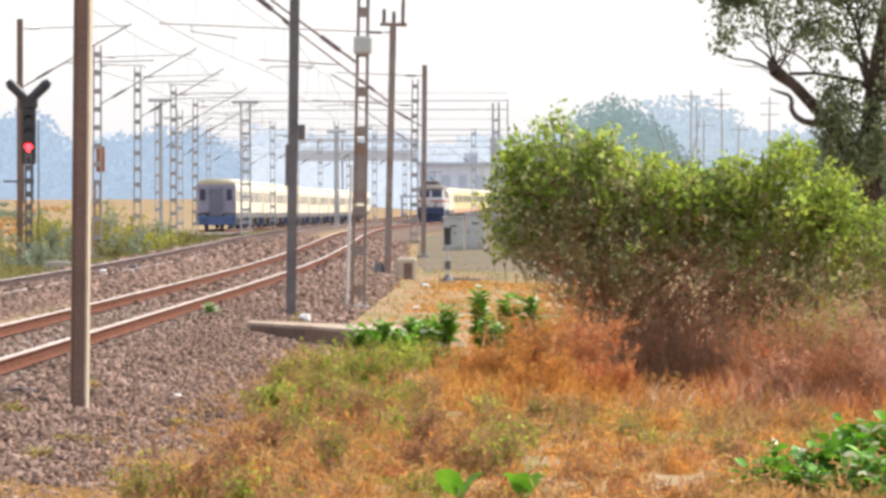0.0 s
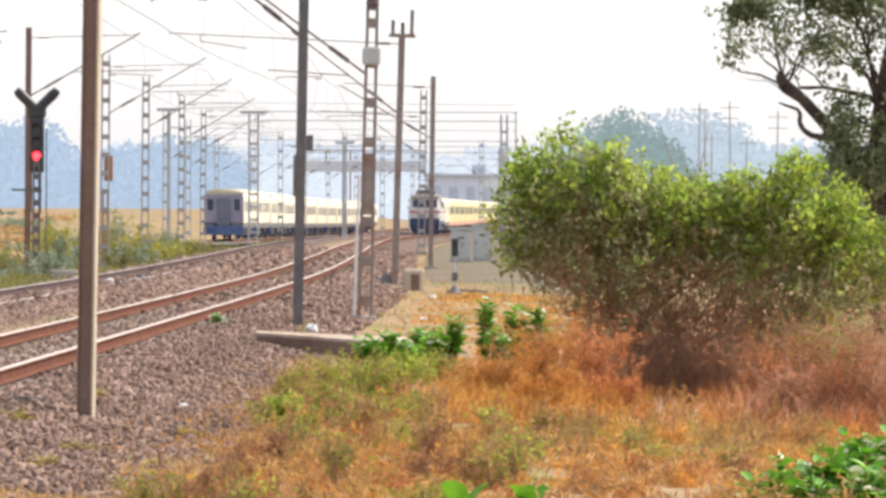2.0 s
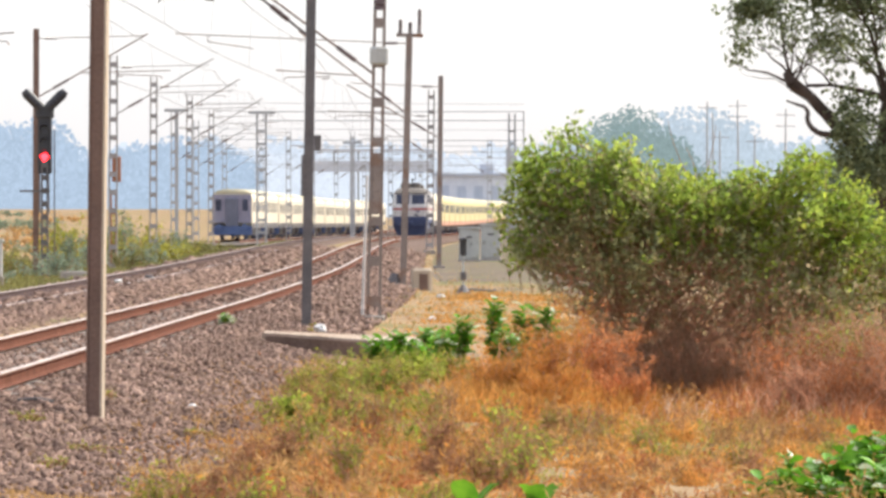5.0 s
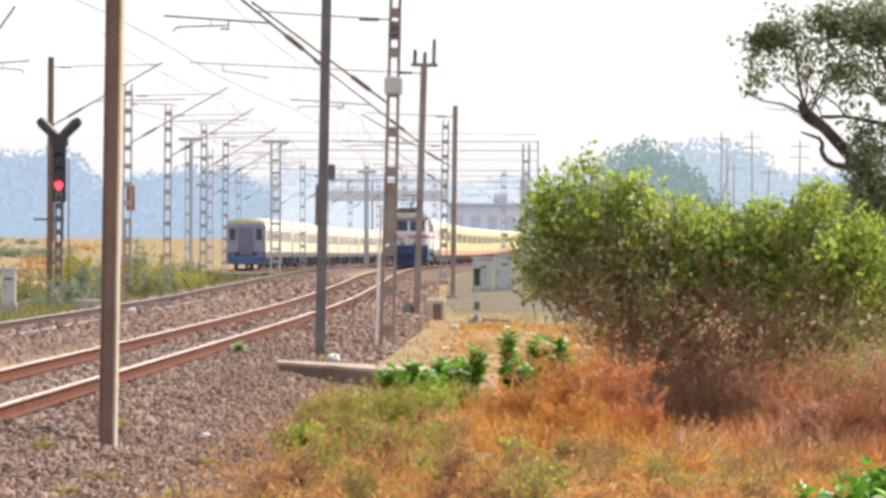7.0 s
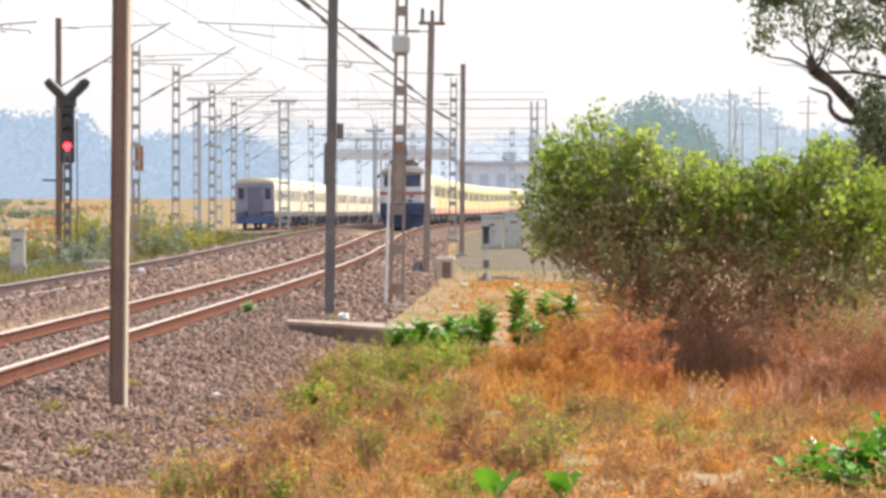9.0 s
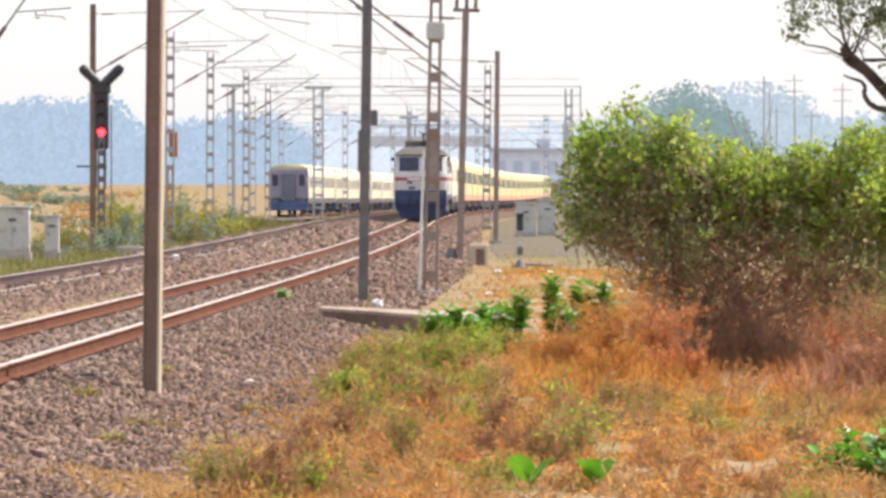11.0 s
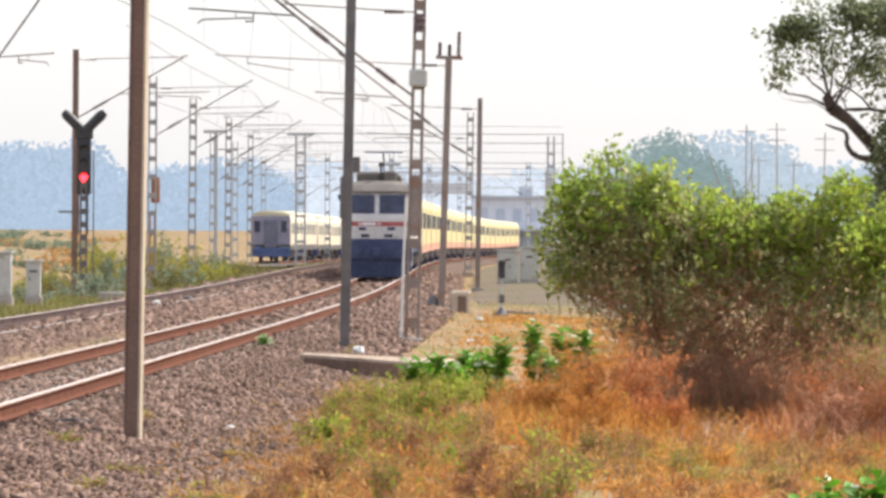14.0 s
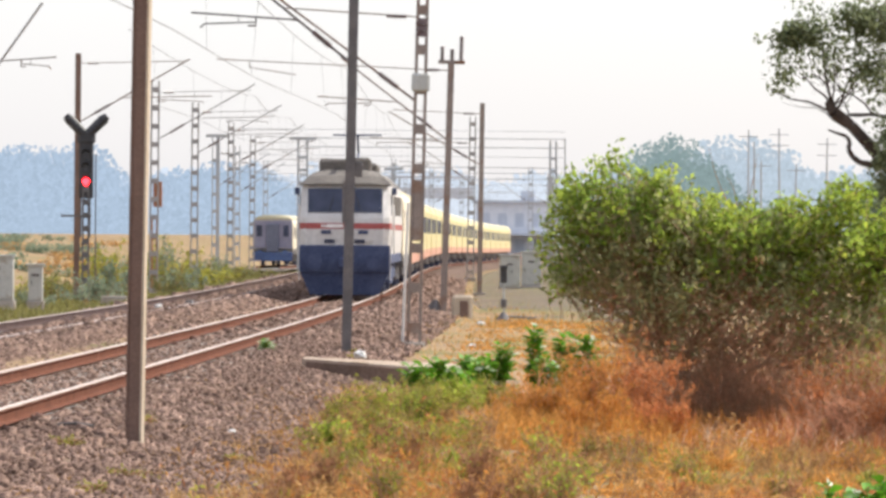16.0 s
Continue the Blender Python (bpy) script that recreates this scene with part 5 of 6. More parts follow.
def build_big_tree():
    t = empty("tree", pose(0, 0, 0), "large dark-leaved tree with a crooked bare limb", "tree")
    bm = bmesh.new()
    sweep(bm, [(10.2, 120, -0.8), (10.1, 120, 1.2), (9.9, 120, 2.6), (10.1, 120.2, 4.4), (10.5, 120, 7)], [0.32, 0.27, 0.24, 0.18, 0.08], 9)
    sweep(bm, [(9.9, 120, 2.3), (9.3, 119.6, 3.15), (8.73, 119.5, 3.79), (8.3, 119.5, 4.25), (7.95, 119.5, 4.5), (7.8, 119.6, 4.75)], [0.17, 0.15, 0.13, 0.12, 0.15, 0.07], 9)
    sweep(bm, [(8.95, 119.5, 3.45), (8.75, 119.4, 3.42), (8.5, 119.4, 3.46), (8.33, 119.4, 3.58), (8.24, 119.4, 3.75), (8.27, 119.4, 3.9), (8.2, 119.4, 4.02), (7.95, 119.4, 4.1), (7.8, 119.4, 4.16)], [0.075, 0.07, 0.062, 0.055, 0.05, 0.045, 0.038, 0.026, 0.015], 8)
    sweep(bm, [(7.95, 119.5, 4.5), (7.4, 119.4, 4.75), (7.0, 119.4, 4.8), (6.6, 119.5, 5.0)], [0.035, 0.022, 0.015, 0.008], 6)
    part("trunk", bm, M_BARK, t)
    grown, tips = limbs((7.88, 119.6, 4.6), 7, 1.15, 0.75, 0.032, 11, 0.9, 2)
    for bm in grown + limbs((10.2, 120, 4.0), 8, 2.4, 0.9, 0.08, 12, 0.8, 2)[0]:
        part("limb", bm, M_BARK, t)
    lobes = [(10.9, 120, 5.0, 1.2, 1.8, 1.6), (11.2, 120, 3.6, 1.9, 1.6, 1.5), (10.2, 119.6, 3.1, 1.1, 1.2, 1.0), (11, 120, 6.8, 2.2, 2.0, 1.5), (9.6, 120, 6.0, 1.0, 1.2, 0.9), (12.5, 120, 4.5, 2, 2, 2.2)]
    at = np.concatenate([clumps(lobes, 42, 58, 0.17, 8, 0.55), clumps([(6.85, 119.5, 5.15, 0.4, 0.4, 0.3), (6.9, 119.5, 6.1, 0.6, 0.5, 0.4), (7.7, 119.5, 6.0, 0.7, 0.6, 0.4), (8.6, 119.6, 5.5, 0.5, 0.5, 0.5), (8.9, 119.6, 6.2, 0.9, 0.9, 0.6)], 9, 26, 0.12, 9, 0.2),
                         clumps([(9.15, 119, 3.7, 0.5, 0.6, 0.8), (9.6, 119, 2.7, 0.7, 0.6, 0.6)], 36, 70, 0.14, 10, 0.2), clumps([(9.4, 119.4, 6.3, 0.9, 0.8, 0.7), (8.5, 119.4, 6.5, 0.6, 0.6, 0.35), (7.2, 119.5, 6.2, 0.5, 0.4, 0.3)], 34, 55, 0.13, 14, 0.1), clumps([(9.0, 119.3, 5.0, 0.6, 0.6, 0.6)], 14, 30, 0.1, 15, 0.2),
                         np.concatenate([np.array(p) + np.random.default_rng(i).normal(0, 0.13, (5, 3)) for i, p in enumerate(tips)])])
    leaf_mesh("crown", at, 0.115, M_LEAF_TREE, t, 0.6)


def far_tree(x, y, w, z0, z1, label, seed, n=60):
    t = empty("far_tree", pose(0, 0, 0), label, "tree", "far trees")
    for bm in limbs((x, y, -0.8), 4, (z1 + 0.8) * 0.6, 0.5, 0.16, seed, 1.2, 1)[0]:
        part("trunk", bm, M_BARK, t)
    g = np.random.default_rng(seed)
    lobes = [(x + g.uniform(-0.6, 0.6) * w / 2, y, z0 + (z1 - z0) * g.uniform(0.3, 0.75), w * 0.28, w * 0.28, (z1 - z0) * 0.3) for _ in range(7)]
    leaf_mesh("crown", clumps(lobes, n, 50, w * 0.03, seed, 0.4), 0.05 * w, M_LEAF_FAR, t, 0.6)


def weeds_leafy(name, x, y, w, h, leaves, size, mat, label, seed, stems=14, slim=0.55, spread=0.35):
    """A leafy weed or shrub: several stems with leaves along them."""
    g = np.random.default_rng(seed)
    z = float(ground_z(x, y)) - 0.03
    t = empty(name, pose(x, y, z), label, name.replace("_", " "), name.replace("_", " ") + "s")
    bm = bmesh.new()
    at = []
    for i in range(stems):
        f = Vector((g.normal(0, w * 0.22), g.normal(0, w * 0.22), 0))
        tip = f + Vector((g.normal(0, w * spread), g.normal(0, w * spread), h * g.uniform(0.6, 1.1)))
        mid = f.lerp(tip, 0.5) + Vector((g.normal(0, 0.03), g.normal(0, 0.03), 0.05))
        sweep(bm, [f, mid, tip], [0.012, 0.009, 0.004], 5)
        for k in range(leaves // stems):
            u = g.uniform(0.25, 1.0)
            p = f.lerp(mid, u * 2) if u < 0.5 else mid.lerp(tip, u * 2 - 1)
            at.append(np.array(p) + g.normal(0, size * 0.6, 3))
    tagged(part("twigwork", bm, M_TWIG if mat is not M_LEAF_BIG else M_LEAF_WEED, t), kind="stuff")
    leaf_mesh("leaves", np.array(at), size, mat, t, slim, 1.2 if mat is M_LEAF_BIG else 0.3)
    return t


def build_plants():
    build_thorn_bush()
    build_big_tree()
    # broad-leaved plants around the sandy patch
    for i, (x, y, w, h, n) in enumerate(((-0.62, 91, 0.35, 0.42, 6), (-0.3, 91.4, 0.35, 0.5, 6), (0.15, 92, 0.35, 0.62, 7), (0.42, 91.6, 0.25, 0.5, 5), (0.72, 92.6, 0.2, 0.74, 4), (1.24, 92, 0.16, 1.0, 5), (1.42, 91.5, 0.3, 0.6, 5), (1.72, 92.5, 0.25, 0.92, 6), (2.02, 92.4, 0.25, 0.86, 6), (0.0, 90.5, 0.4, 0.35, 5))):
        milkweed(x, y, w * 1.15, h * 1.06, n + 3, 0.165, "bright green broad-leaved shrub in dry grass", 30 + i, 0.06)
    for i, (x, y, w, h, n) in enumerate(((3.75, 50, 0.5, 0.4, 9), (3.3, 49.4, 0.4, 0.26, 7), (4.15, 50.4, 0.5, 0.55, 10), (4.7, 50.4, 0.6, 0.55, 11), (3.5, 48, 0.45, 0.26, 8), (4.0, 48, 0.5, 0.36, 9), (4.5, 48.2, 0.5, 0.4, 9), (4.3, 46.8, 0.5, 0.3, 8))):
        milkweed(x, y, w * 1.1, h * 1.2, n + 6, 0.16, "bright green broad-leaved shrub with pale leaf backs", 50 + i, 0.1)
    for i, (x, y, h, n) in enumerate(((0.46, 46.4, 0.12, 2), (0.98, 46.4, 0.13, 3))):
        young_milkweed(x, y, h, n, 60 + i)
    milkweed(-3.42, 100, 0.26, 0.24, 8, 0.12, "small pale green herb growing in the ballast", 70, 0.4)
    # half-green weeds on the edge of the bank, from the beam down to the near end
    green = ((-1.15, 75, 0.75, 0.7), (-0.75, 73, 0.8, 0.8), (-1.35, 70, 0.7, 0.5), (-0.45, 78, 0.7, 0.75), (0.05, 80, 0.6, 0.7), (-1.0, 68, 0.6, 0.75), (-0.3, 74, 0.7, 0.6), (-1.45, 65, 0.6, 0.45), (0.5, 82, 0.6, 0.6), (-0.8, 64, 0.5, 0.6), (-0.1, 84, 0.6, 0.5), (-1.2, 60, 0.5, 0.5))
    for i, (x, y, h, w) in enumerate(green):
        twiggy_weed("straggly_weed", x, y, h * 0.62, w * 1.15, 12, M_TWIG, (M_LEAF_WEED, M_LEAF_LIME, M_LEAF_WEED)[i % 3], 1500, 0.05, "straggly yellow-green weed with thin brown stems", 80 + i)
    g = np.random.default_rng(21)
    for i in range(50):
        y = 44 + 33 * g.uniform(0, 1) ** 1.2
        x = float(np.interp(y, LINE_Y, LINE_X)) + 4.05 + 3.3 * g.uniform(0, 1) ** 1.3 - 0.006 * (y - 47)
        kind = i % 6
        wood, leaf, label = ((M_BUSHWOOD, M_LEAF_WEED, "half-green straggly weed on pale twigs"), (M_TWIG, M_BROWNWEED, "withered brown twiggy weed"), (M_TWIG, M_LEAF_WEED, "half-green straggly weed among dry straw"),
                             (M_BUSHWOOD, M_BROWNWEED, "pale brown dead weed with bare twigs"), (M_TWIG, M_REDLEAF, "dark reddish-brown dead weed in straw"), (M_TWIG, M_LEAF_LIME, "yellow-green leafy weed in dry straw"))[kind]
        twiggy_weed("dry_weed", x, y, g.uniform(0.22, 0.5) * (1.0 if y < 66 else 0.75), g.uniform(0.3, 0.55), 8, wood, leaf, 340, 0.05, label, 100 + i)
    for i in range(40):
        x, y = g.uniform(0.3, 6.0), g.uniform(43.5, 66)
        wood, leaf, label = ((M_TWIG, M_BROWNWEED, "low withered brown weed in straw"), (M_BUSHWOOD, M_LEAF_WEED, "low half-green weed in dry straw"), (M_BUSHWOOD, M_STRAW, "low straw-coloured weed with bare twigs"))[i % 3]
        twiggy_weed("low_weed", x, y, g.uniform(0.14, 0.34), g.uniform(0.3, 0.6), 8, wood, leaf, 260, 0.04, label, 700 + i)
    for i, (x, y, w, h) in enumerate(((-14.6, 236, 1.6, 1.0), (-15.6, 250, 1.8, 1.3), (-14.3, 258, 1.5, 1.1), (-14.6, 272, 1.6, 1.5), (-15.4, 286, 2.0, 1.5), (-14.4, 300, 1.6, 1.2), (-13.9, 318, 1.5, 0.9), (-16.8, 262, 1.8, 1.2))):
        weeds_leafy("lineside_shrub", x, y, w, h * 1.7, 620, 0.17, M_LEAF_WEED if i % 3 else M_LEAF_FAR, "leafy green shrub among weeds beside the loop", 200 + i, 16, 0.5, 0.25)
    # dry bushes on both sides of the thorn bush
    for i, (x, y, rx, h, mat, label) in enumerate(((1.25, 70.2, 0.5, 0.7, M_STRAW, "orange dry bush of small leaves"), (1.75, 70.6, 0.6, 0.98, M_STRAW, "bright orange dry bush of small leaves"), (2.3, 71.0, 0.55, 0.95, M_ORANGE, "rust-orange dry bush of small leaves"),
                                                   (0.85, 71, 0.4, 0.5, M_STRAW, "low orange dry bush in grass"), (1.6, 69, 0.6, 0.5, M_STRAW, "low orange dry bush in grass"), (2.5, 69.6, 0.45, 0.5, M_ORANGE, "low rust-orange dry bush in grass"),
                                                   (4.55, 71.2, 0.5, 0.75, M_ORANGE, "rust-orange dry bush of small leaves"), (5.5, 72.2, 0.6, 1.0, M_LEAF_LIME, "yellow-green low shrub among dry stalks"), (5.1, 70.6, 0.6, 0.95, M_REDSTRAW, "reddish-brown dry bush of thin stalks"), (5.7, 70.2, 0.6, 1.05, M_LEAF_RED, "pinkish-brown dry bush of thin stalks"),
                                                   (6.3, 70.6, 0.6, 1.1, M_REDSTRAW, "reddish-brown dry bush of thin stalks"), (5.3, 68.6, 0.6, 0.7, M_REDSTRAW, "low reddish dry bush in grass"), (4.8, 69.4, 0.4, 0.55, M_LEAF_RED, "low pinkish-brown dry bush in grass"), (6.0, 68.2, 0.6, 0.8, M_LEAF_RED, "pinkish-brown dry bush of thin stalks"), (7.2, 71.5, 0.7, 1.0, M_BROWNWEED, "grey-brown dry bush of small leaves"))):
        twiggy_weed("dry_bush", x, y, h, rx * 1.7, 26 if i > 5 else 16, M_BUSHWOOD, mat, 3600 if i > 5 else 5200, 0.045 if i > 5 else 0.052, label, 500 + i, "bush", 0.35)
    # withered undergrowth round the stems of the thorn bush
    for i in range(11):
        x, y = g.uniform(2.2, 6.4), g.uniform(72.2, 74.2)
        twiggy_weed("dry_undergrowth", x, y, g.uniform(0.5, 0.95), 0.7, 12, M_BUSHWOOD, (M_REDLEAF, M_LEAF_RED)[i % 2], 420, 0.045, "tall withered reddish-brown undergrowth below the bush", 400 + i, "undergrowth", 0.35)
    # weeds beyond the side track
    for i in range(46):
        y = g.uniform(205, 330)
        x = float(np.interp(y, LINE_Y, LINE_X)) - g.uniform(8.6, 15.5)
        weeds_leafy("line_side_weed", x, y, g.uniform(0.9, 1.8), g.uniform(0.5, 1.35), 420, 0.14, (M_LEAF_OLIVE, M_LEAF_FAR, M_LEAF_OLIVE, M_LEAF_WEED)[i % 4], "low olive scrub beside the side track", 140 + i, 12, 0.6)
    # scrub on the field
    for i in range(30):
        y = g.uniform(300, 700)
        x = -g.uniform(0.06, 0.085) * y + g.uniform(-2, 4)
        weeds_leafy("field_scrub", x, y, g.uniform(2, 4.5), g.uniform(0.35, 0.9), 300, 0.25, (M_TAN, M_LEAF_FAR, M_LEAF_FAR)[i % 3], "low brownish scrub on the dry field", 600 + i, 10, 0.6)
    # green tufts in the ballast
    for i, (x, y) in enumerate(((-3.15, 53.5), (-2.0, 51), (-3.6, 64), (-2.1, 108), (-2.0, 105), (-2.45, 60), (-3.3, 50), (-1.9, 46.5), (-3.9, 56))):
        weeds_leafy("ballast_tuft", x, y, 0.3, 0.1, 120, 0.035, M_LEAF_WEED, "low green tuft in the ballast", 200 + i, 12)
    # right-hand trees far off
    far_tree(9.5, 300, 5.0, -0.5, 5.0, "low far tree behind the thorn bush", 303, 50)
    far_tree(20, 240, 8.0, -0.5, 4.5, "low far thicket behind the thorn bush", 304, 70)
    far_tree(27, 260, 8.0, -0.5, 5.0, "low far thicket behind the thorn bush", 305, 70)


def scatter(x0, x1, y0, y1, k, edge=3.2, spread=0.7, seed=0):
    """Places on the ground right of the ballast; edge: distance from the line at which the grass begins."""
    g = np.random.default_rng(seed)
    y = g.uniform(y0, y1, k)
    x = g.uniform(x0, x1, k)
    off = x - np.interp(y, LINE_Y, LINE_X)
    keep = off > edge + g.normal(0, spread, k)
    # patchy: leave gaps by a slow wave
    wave = np.sin(x * 2.1 + y * 0.35) + np.sin(x * 0.9 - y * 0.8) + np.sin(x * 4.3 + y * 1.7) * 0.6
    keep &= g.uniform(-2.2, 1.2, k) < wave
    x, y = x[keep], y[keep]
    return np.stack([x, y, ground_z(x, y) - 0.03], 1)


def patchy(feet, low, high, scale=1.0):
    """Heights that swell and sink over the ground."""
    wave = np.sin(feet[:, 0] * 1.9 * scale + feet[:, 1] * 0.6) + np.sin(feet[:, 0] * 0.8 - feet[:, 1] * 1.1 * scale) + 0.7 * np.sin(feet[:, 0] * 4.7 * scale + feet[:, 1])
    return low + (high - low) * np.clip(0.5 + wave * 0.22, 0, 1)


def tussocks(name, k, x0, x1, y0, y1, blades, height, width, mat, label, seed, edge=3.7, lean=0.9, spread=0.1):
    """Tufts of grass: blades that fan out from many separate roots."""
    g = np.random.default_rng(seed)
    y = y0 + (y1 - y0) * g.uniform(0, 1, k) ** 1.2
    x = g.uniform(x0, x1, k)
    ok = x - np.interp(y, LINE_Y, LINE_X) > edge + g.normal(0, 0.35, k)
    x, y = x[ok], y[ok]
    size = np.repeat(g.lognormal(0, 0.35, len(x)), blades)
    px, py = np.repeat(x, blades) + g.normal(0, spread, len(size)) * size, np.repeat(y, blades) + g.normal(0, spread, len(size)) * size
    feet = np.column_stack([px, py, ground_z(px, py) - 0.02])
    tagged(blade_mesh(name, feet, height * size, width, mat, lean=lean), label, "grass", kind="stuff")


def build_grass():
    tall = scatter(3.6, 8, 66, 73, 5000, 3.5, seed=3)
    tagged(blade_mesh("dry_grass", scatter(-3, 8, 38, 80, 52000, edge=3.9, seed=1), 0.07, 0.007, M_STRAW, lean=1.4), "short orange-brown dry grass over the bank", "grass", kind="stuff")
    tagged(blade_mesh("far_dry_grass", scatter(-2, 12, 80, 170, 17000, 3.5, seed=2), 0.11, 0.012, M_TAN, lean=0.8), "short straw-coloured dry grass", "grass", kind="stuff")
    tagged(blade_mesh("red_stalks", tall, patchy(tall, 0.12, 0.7), 0.007, M_REDSTRAW, lean=0.7), "tall reddish dry stalks below the bush", "grass", kind="stuff")
    tagged(blade_mesh("far_brown_grass", scatter(-1, 14, 90, 330, 12000, 3.6, seed=8), 0.16, 0.02, M_TAN, lean=0.7), "withered brown grass beyond the sandy patch", "grass", kind="stuff")
    tagged(blade_mesh("far_green_grass", scatter(-1, 14, 110, 330, 6000, 3.6, seed=9), 0.16, 0.02, M_LEAF_OLIVE, lean=0.7), "sparse olive grass beside the line", "grass", kind="stuff")
    flat = scatter(-0.4, 4.5, 93, 172, 9000, 4.2, 0.4, seed=19)
    flat[:, 2] += 0.03
    tagged(leaf_mesh("sandy_straw", flat, 0.2, M_STRAW, slim=0.25, lift=-0.2), "flattened orange straw on the sandy patch", "straw", kind="stuff")
    # tufts of many kinds over the bank
    tussocks("straw_tufts", 200, -2.4, 7, 42.5, 74, 40, 0.14, 0.007, M_STRAW, "tufts of orange straw over the bank", 201, 4.0, 1.6)
    tussocks("tan_tufts", 150, -2.4, 7, 42.5, 72, 40, 0.15, 0.007, M_TAN, "tufts of dusty tan grass", 202, 4.0, 1.6)
    tussocks("brown_tufts", 90, -2.4, 7, 42.5, 70, 36, 0.15, 0.007, M_BROWNWEED, "tufts of withered brown grass", 204, 4.0, 1.6)
    tussocks("green_tufts", 55, -2.2, 6, 42.5, 68, 44, 0.13, 0.007, M_LEAF_WEED, "green tufts of grass among straw", 206, 4.0, 1.5)
    tussocks("edge_tufts", 110, -2.6, -0.6, 50, 92, 40, 0.14, 0.007, M_TAN, "tufts of tan grass along the edge of the ballast", 207, 3.2, 1.4)
    # small mounds of withered and half-green herbs
    for mat, count, size, seed, label in ((M_BROWNWEED, 75, 0.09, 61, "small mounds of withered brown herbs"), (M_LEAF_WEED, 48, 0.08, 62, "small mounds of yellow-green herbs"), (M_REDLEAF, 60, 0.09, 66, "small mounds of dark dead herbs"),
                                          (M_REDSTRAW, 60, 0.09, 63, "small mounds of reddish dry herbs"), (M_STRAW, 100, 0.1, 64, "small mounds of pale orange straw"), (M_TAN, 70, 0.1, 67, "small mounds of dusty tan herbs")):
        gm = np.random.default_rng(seed)
        cy = 43 + 28.5 * gm.uniform(0, 1, count) ** 1.3
        cx = np.interp(cy, LINE_Y, LINE_X) + 4.2 + gm.uniform(0, 1, count) ** 1.4 * (8.5 if mat not in (M_LEAF_WEED, M_REDLEAF) else 6.5)
        pts = []
        for x, y in zip(cx, cy):
            rad, hh, n = gm.uniform(0.08, 0.24), gm.uniform(0.08, 0.24), int(gm.integers(90, 220))
            q = gm.normal(0, 1, (n, 3)) * np.array([rad, rad, 0])
            q[:, 2] = np.abs(gm.normal(0, 0.5, n)) * hh * np.exp(-(q[:, 0] ** 2 + q[:, 1] ** 2) / (2 * rad * rad)) * 2
            pts.append(q + np.array([x, y, float(ground_z(x, y))]))
        tagged(leaf_mesh("herb_mounds", np.concatenate(pts), size, mat, slim=0.2, lift=0.6), label, "herbs", kind="stuff")
    g = np.random.default_rng(41)

    def patch(cx, cy, rx, ry, k):
        xy = np.stack([cx + g.normal(0, rx, k), cy + g.normal(0, ry, k)], 1)
        return np.column_stack([xy, ground_z(xy[:, 0], xy[:, 1]) - 0.03])
    tagged(blade_mesh("bush_stalks", np.concatenate([patch(3.4, 73.9, 0.6, 0.4, 420), patch(4.0, 75.6, 1.2, 0.4, 2200)]), 1.0, 0.009, M_LEAF_RED, lean=0.6), "thin reddish stalks rising into the thorn bush", "stalks", kind="stuff")
    tagged(blade_mesh("orange_grass", np.concatenate([patch(1.75, 69.4, 0.65, 0.8, 1800), patch(0.9, 70.2, 0.4, 0.7, 600)]), 0.5, 0.008, M_STRAW, lean=0.9), "bright orange mound of dry grass", "grass", kind="stuff")
    tagged(blade_mesh("brown_thicket", np.concatenate([patch(5.4, 69.6, 0.7, 0.7, 1500), patch(6.4, 70, 0.7, 0.8, 1200)]), 0.5, 0.008, M_LEAF_RED, lean=1.0), "tangled reddish-brown dry thicket", "grass", kind="stuff")
    tagged(blade_mesh("pale_stalks", np.concatenate([patch(3.3, 69.6, 0.7, 0.6, 110), patch(4.9, 68.5, 0.9, 0.8, 90)]), 0.42, 0.007, M_PALE_STALK, lean=1.4), "few bent pale straw stalks before the bush", "stalks", kind="stuff")
    # flattened tangle of straw and withered leaves
    for mat, k, seed, label in ((M_STRAW, 26000, 12, "flattened tangle of orange straw"), (M_TAN, 20000, 15, "flattened tangle of tan straw"), (M_BROWNWEED, 20000, 13, "litter of withered brown stalks"), (M_REDSTRAW, 14000, 14, "litter of reddish dry leaves")):
        feet = scatter(-3, 8, 39, 88, k, 3.8, seed=seed)
        feet[:, 2] += 0.02 + np.abs(g.normal(0, 0.04, len(feet)))
        tagged(leaf_mesh("straw_tangle", feet, 0.11, mat, slim=0.16, lift=0.0), label, "straw", kind="stuff")
    bits = scatter(-4, -0.4, 43, 84, 9000, 2.6, 0.5, seed=77)
    bits[:, 2] += 0.05
    tagged(leaf_mesh("ballast_litter", bits, 0.06, M_BROWNWEED, slim=0.25, lift=0.0), "withered bits and dry leaves between the stones", "litter", kind="stuff")
    sandy = np.concatenate([patch(-1.75, 49.5, 0.32, 1.6, 2200), patch(-1.6, 45, 0.5, 1.5, 2600), patch(-2.55, 45.2, 0.4, 0.7, 3600), patch(-1.75, 47.2, 0.4, 1.0, 4200)])
    sandy[:, 2] += 0.05
    tagged(leaf_mesh("flat_straw", sandy, 0.1, M_TAN, slim=0.2, lift=0.0), "flattened pale straw at the foot of the ballast", "straw", kind="stuff")
    g = np.random.default_rng(31)
    k = 16000
    y = g.uniform(130, 330, k)
    x = np.interp(y, LINE_Y, LINE_X) - g.uniform(7.3, 17, k)
    tagged(blade_mesh("side_grass", np.stack([x, y, ground_z(x, y)], 1), 0.35, 0.03, M_LEAF_OLIVE, lean=0.6), "olive grass beside the side track", "grass", kind="stuff")
    k = 14000
    y = g.uniform(330, 520, k)
    x = np.interp(y, LINE_Y, LINE_X) - g.uniform(6.6, 11, k)
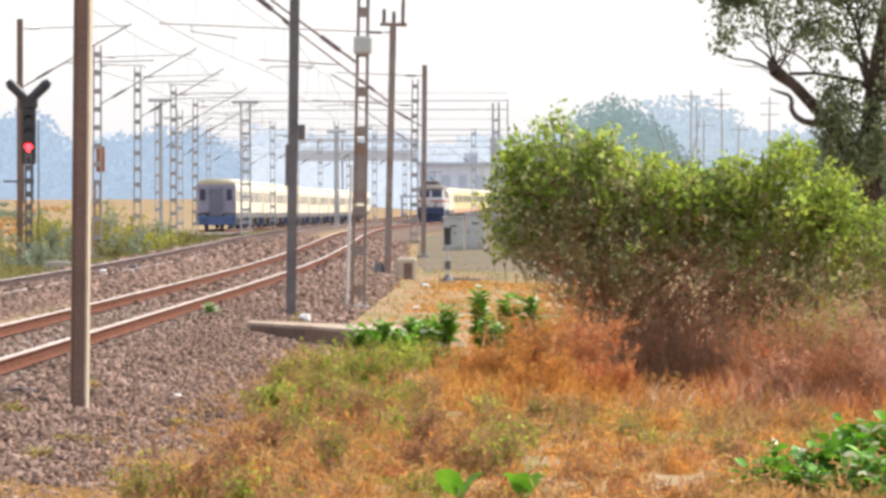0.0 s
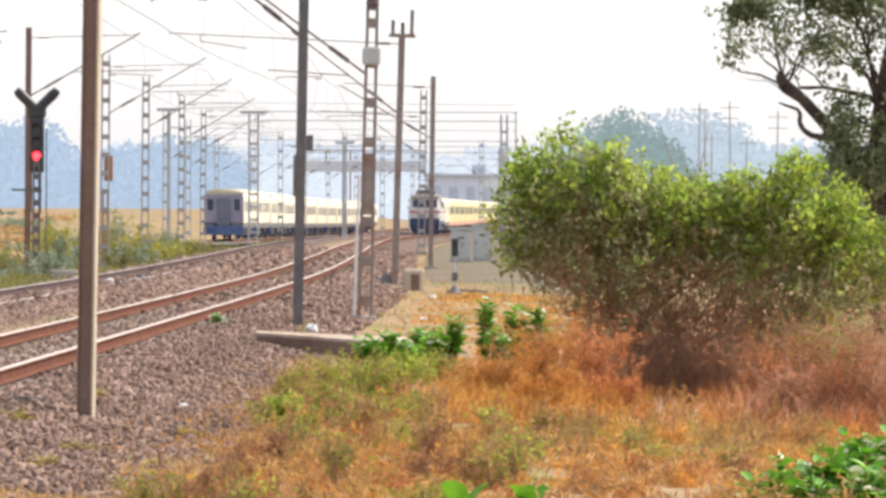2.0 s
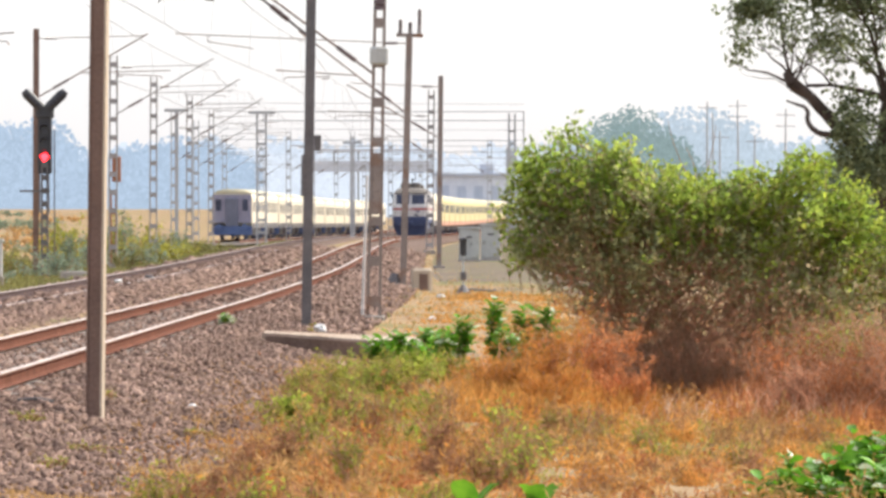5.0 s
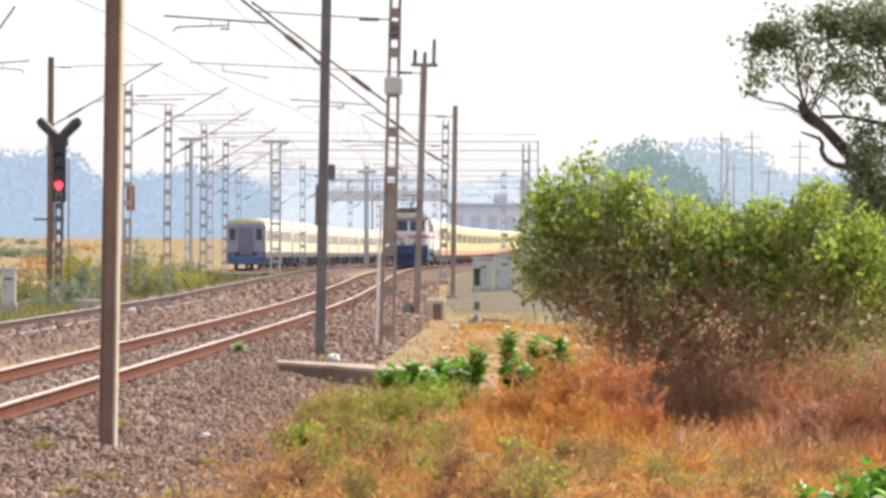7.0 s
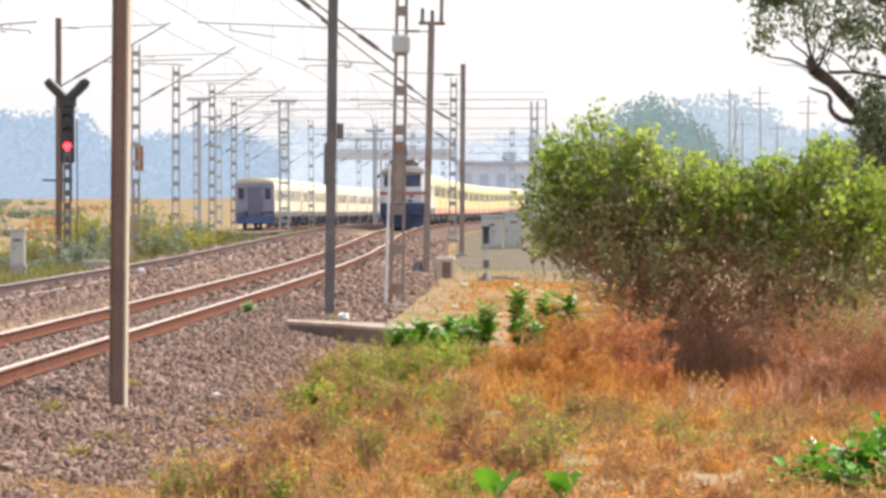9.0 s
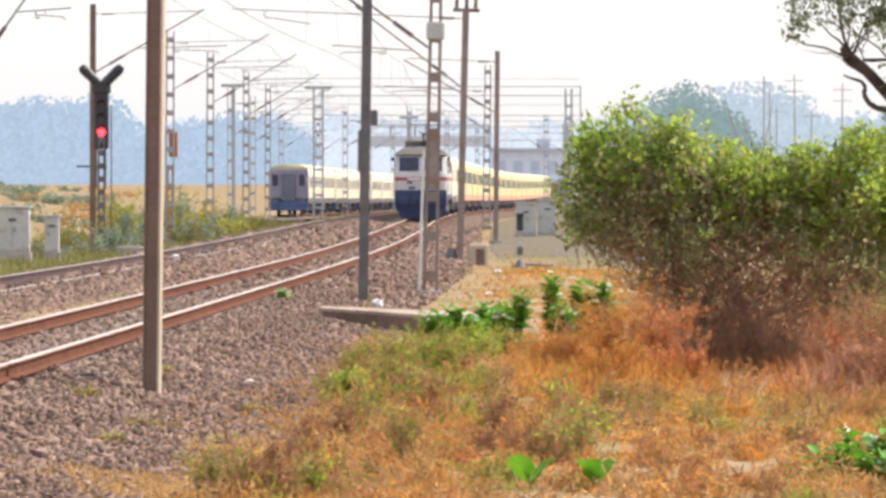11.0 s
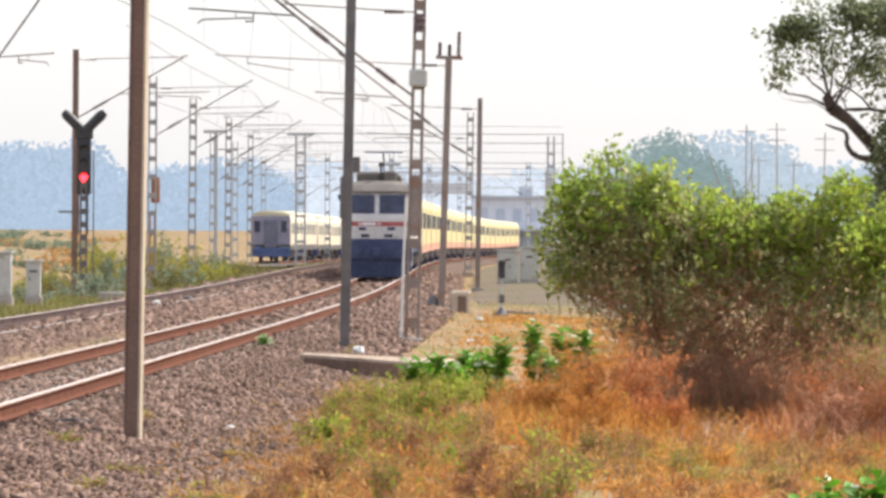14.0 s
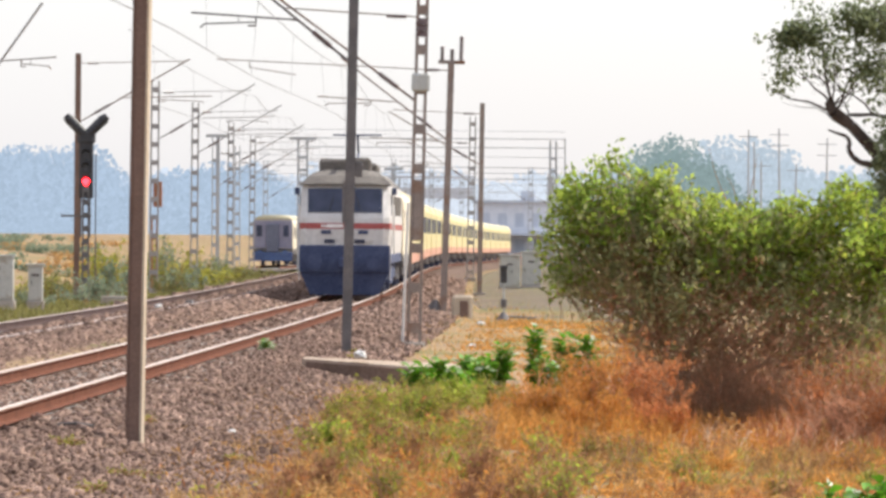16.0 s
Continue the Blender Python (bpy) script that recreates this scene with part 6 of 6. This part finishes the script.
    tagged(blade_mesh("yard_grass", np.stack([x, y, ground_z(x, y)], 1), 0.25, 0.05, M_LEAF_OLIVE, lean=0.6), "green grass between the yard tracks", "grass", kind="stuff")


# ---- put the place together ----
build_ground()
build_bed()
build_distance()
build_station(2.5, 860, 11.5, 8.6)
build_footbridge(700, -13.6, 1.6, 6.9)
build_masts()
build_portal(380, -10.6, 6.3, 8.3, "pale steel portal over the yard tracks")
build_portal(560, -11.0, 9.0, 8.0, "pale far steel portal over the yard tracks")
build_wires()
build_lineside()

LOCO = build_locomotive()
FIRST = build_coach(M_COACH, M_COACH_SKIRT, "yellow passenger coach with a reddish skirt", "coaches of the express")
VAN = build_coach(M_CREAM, M_MAST_DARK, "cream luggage van with a dark skirt behind the locomotive", "", "luggage_van", 4)
COACHES = [VAN, FIRST] + [copy_thing(FIRST, Matrix()) for _ in range(18)]
PARKED = build_coach(M_CREAM, M_MAST_DARK, "cream coach with a blue-grey end standing on the loop", "coaches of the standing train", "parked_coach", 9, M_BLUE_GREY)
PARKED.matrix_world = pose(0, 0, -0.2) @ place_on_line(400, COACH_LEN, LOOP_TRACK)
for i in range(1, 13):
    copy_thing(PARKED, pose(0, 0, -0.2) @ place_on_line(400 + i * COACH_LEN, COACH_LEN, LOOP_TRACK))

build_plants()
build_grass()
build_track("main_track", 0.0, 30, 1240, 62, 290, "main railway track with rusty rails on concrete sleepers")
build_track("side_track", SIDE_TRACK, 30, 1240, 100, 200, "side railway track with dark rails sunk in ballast", 0.0, M_DARK_RAIL, M_DULL_HEAD)
build_track("loop_track", LOOP_TRACK, 388, 1240, 390, 60, "loop railway track under the standing train", 0.2)
build_ballast()


def loco_front(t):
    """Distance of the locomotive's front along the line: an even ninety kilometres an hour."""
    return 298 + 25.3 * (11 - t)


def motions():
    times = [i * 0.5 for i in range(33)]
    walk(LOCO, [(t, place_on_line(loco_front(t), 18.6)) for t in times])
    for i, c in enumerate(COACHES):
        walk(c, [(t, place_on_line(loco_front(t) + 19.0 + i * COACH_LEN, COACH_LEN)) for t in times])


motions()
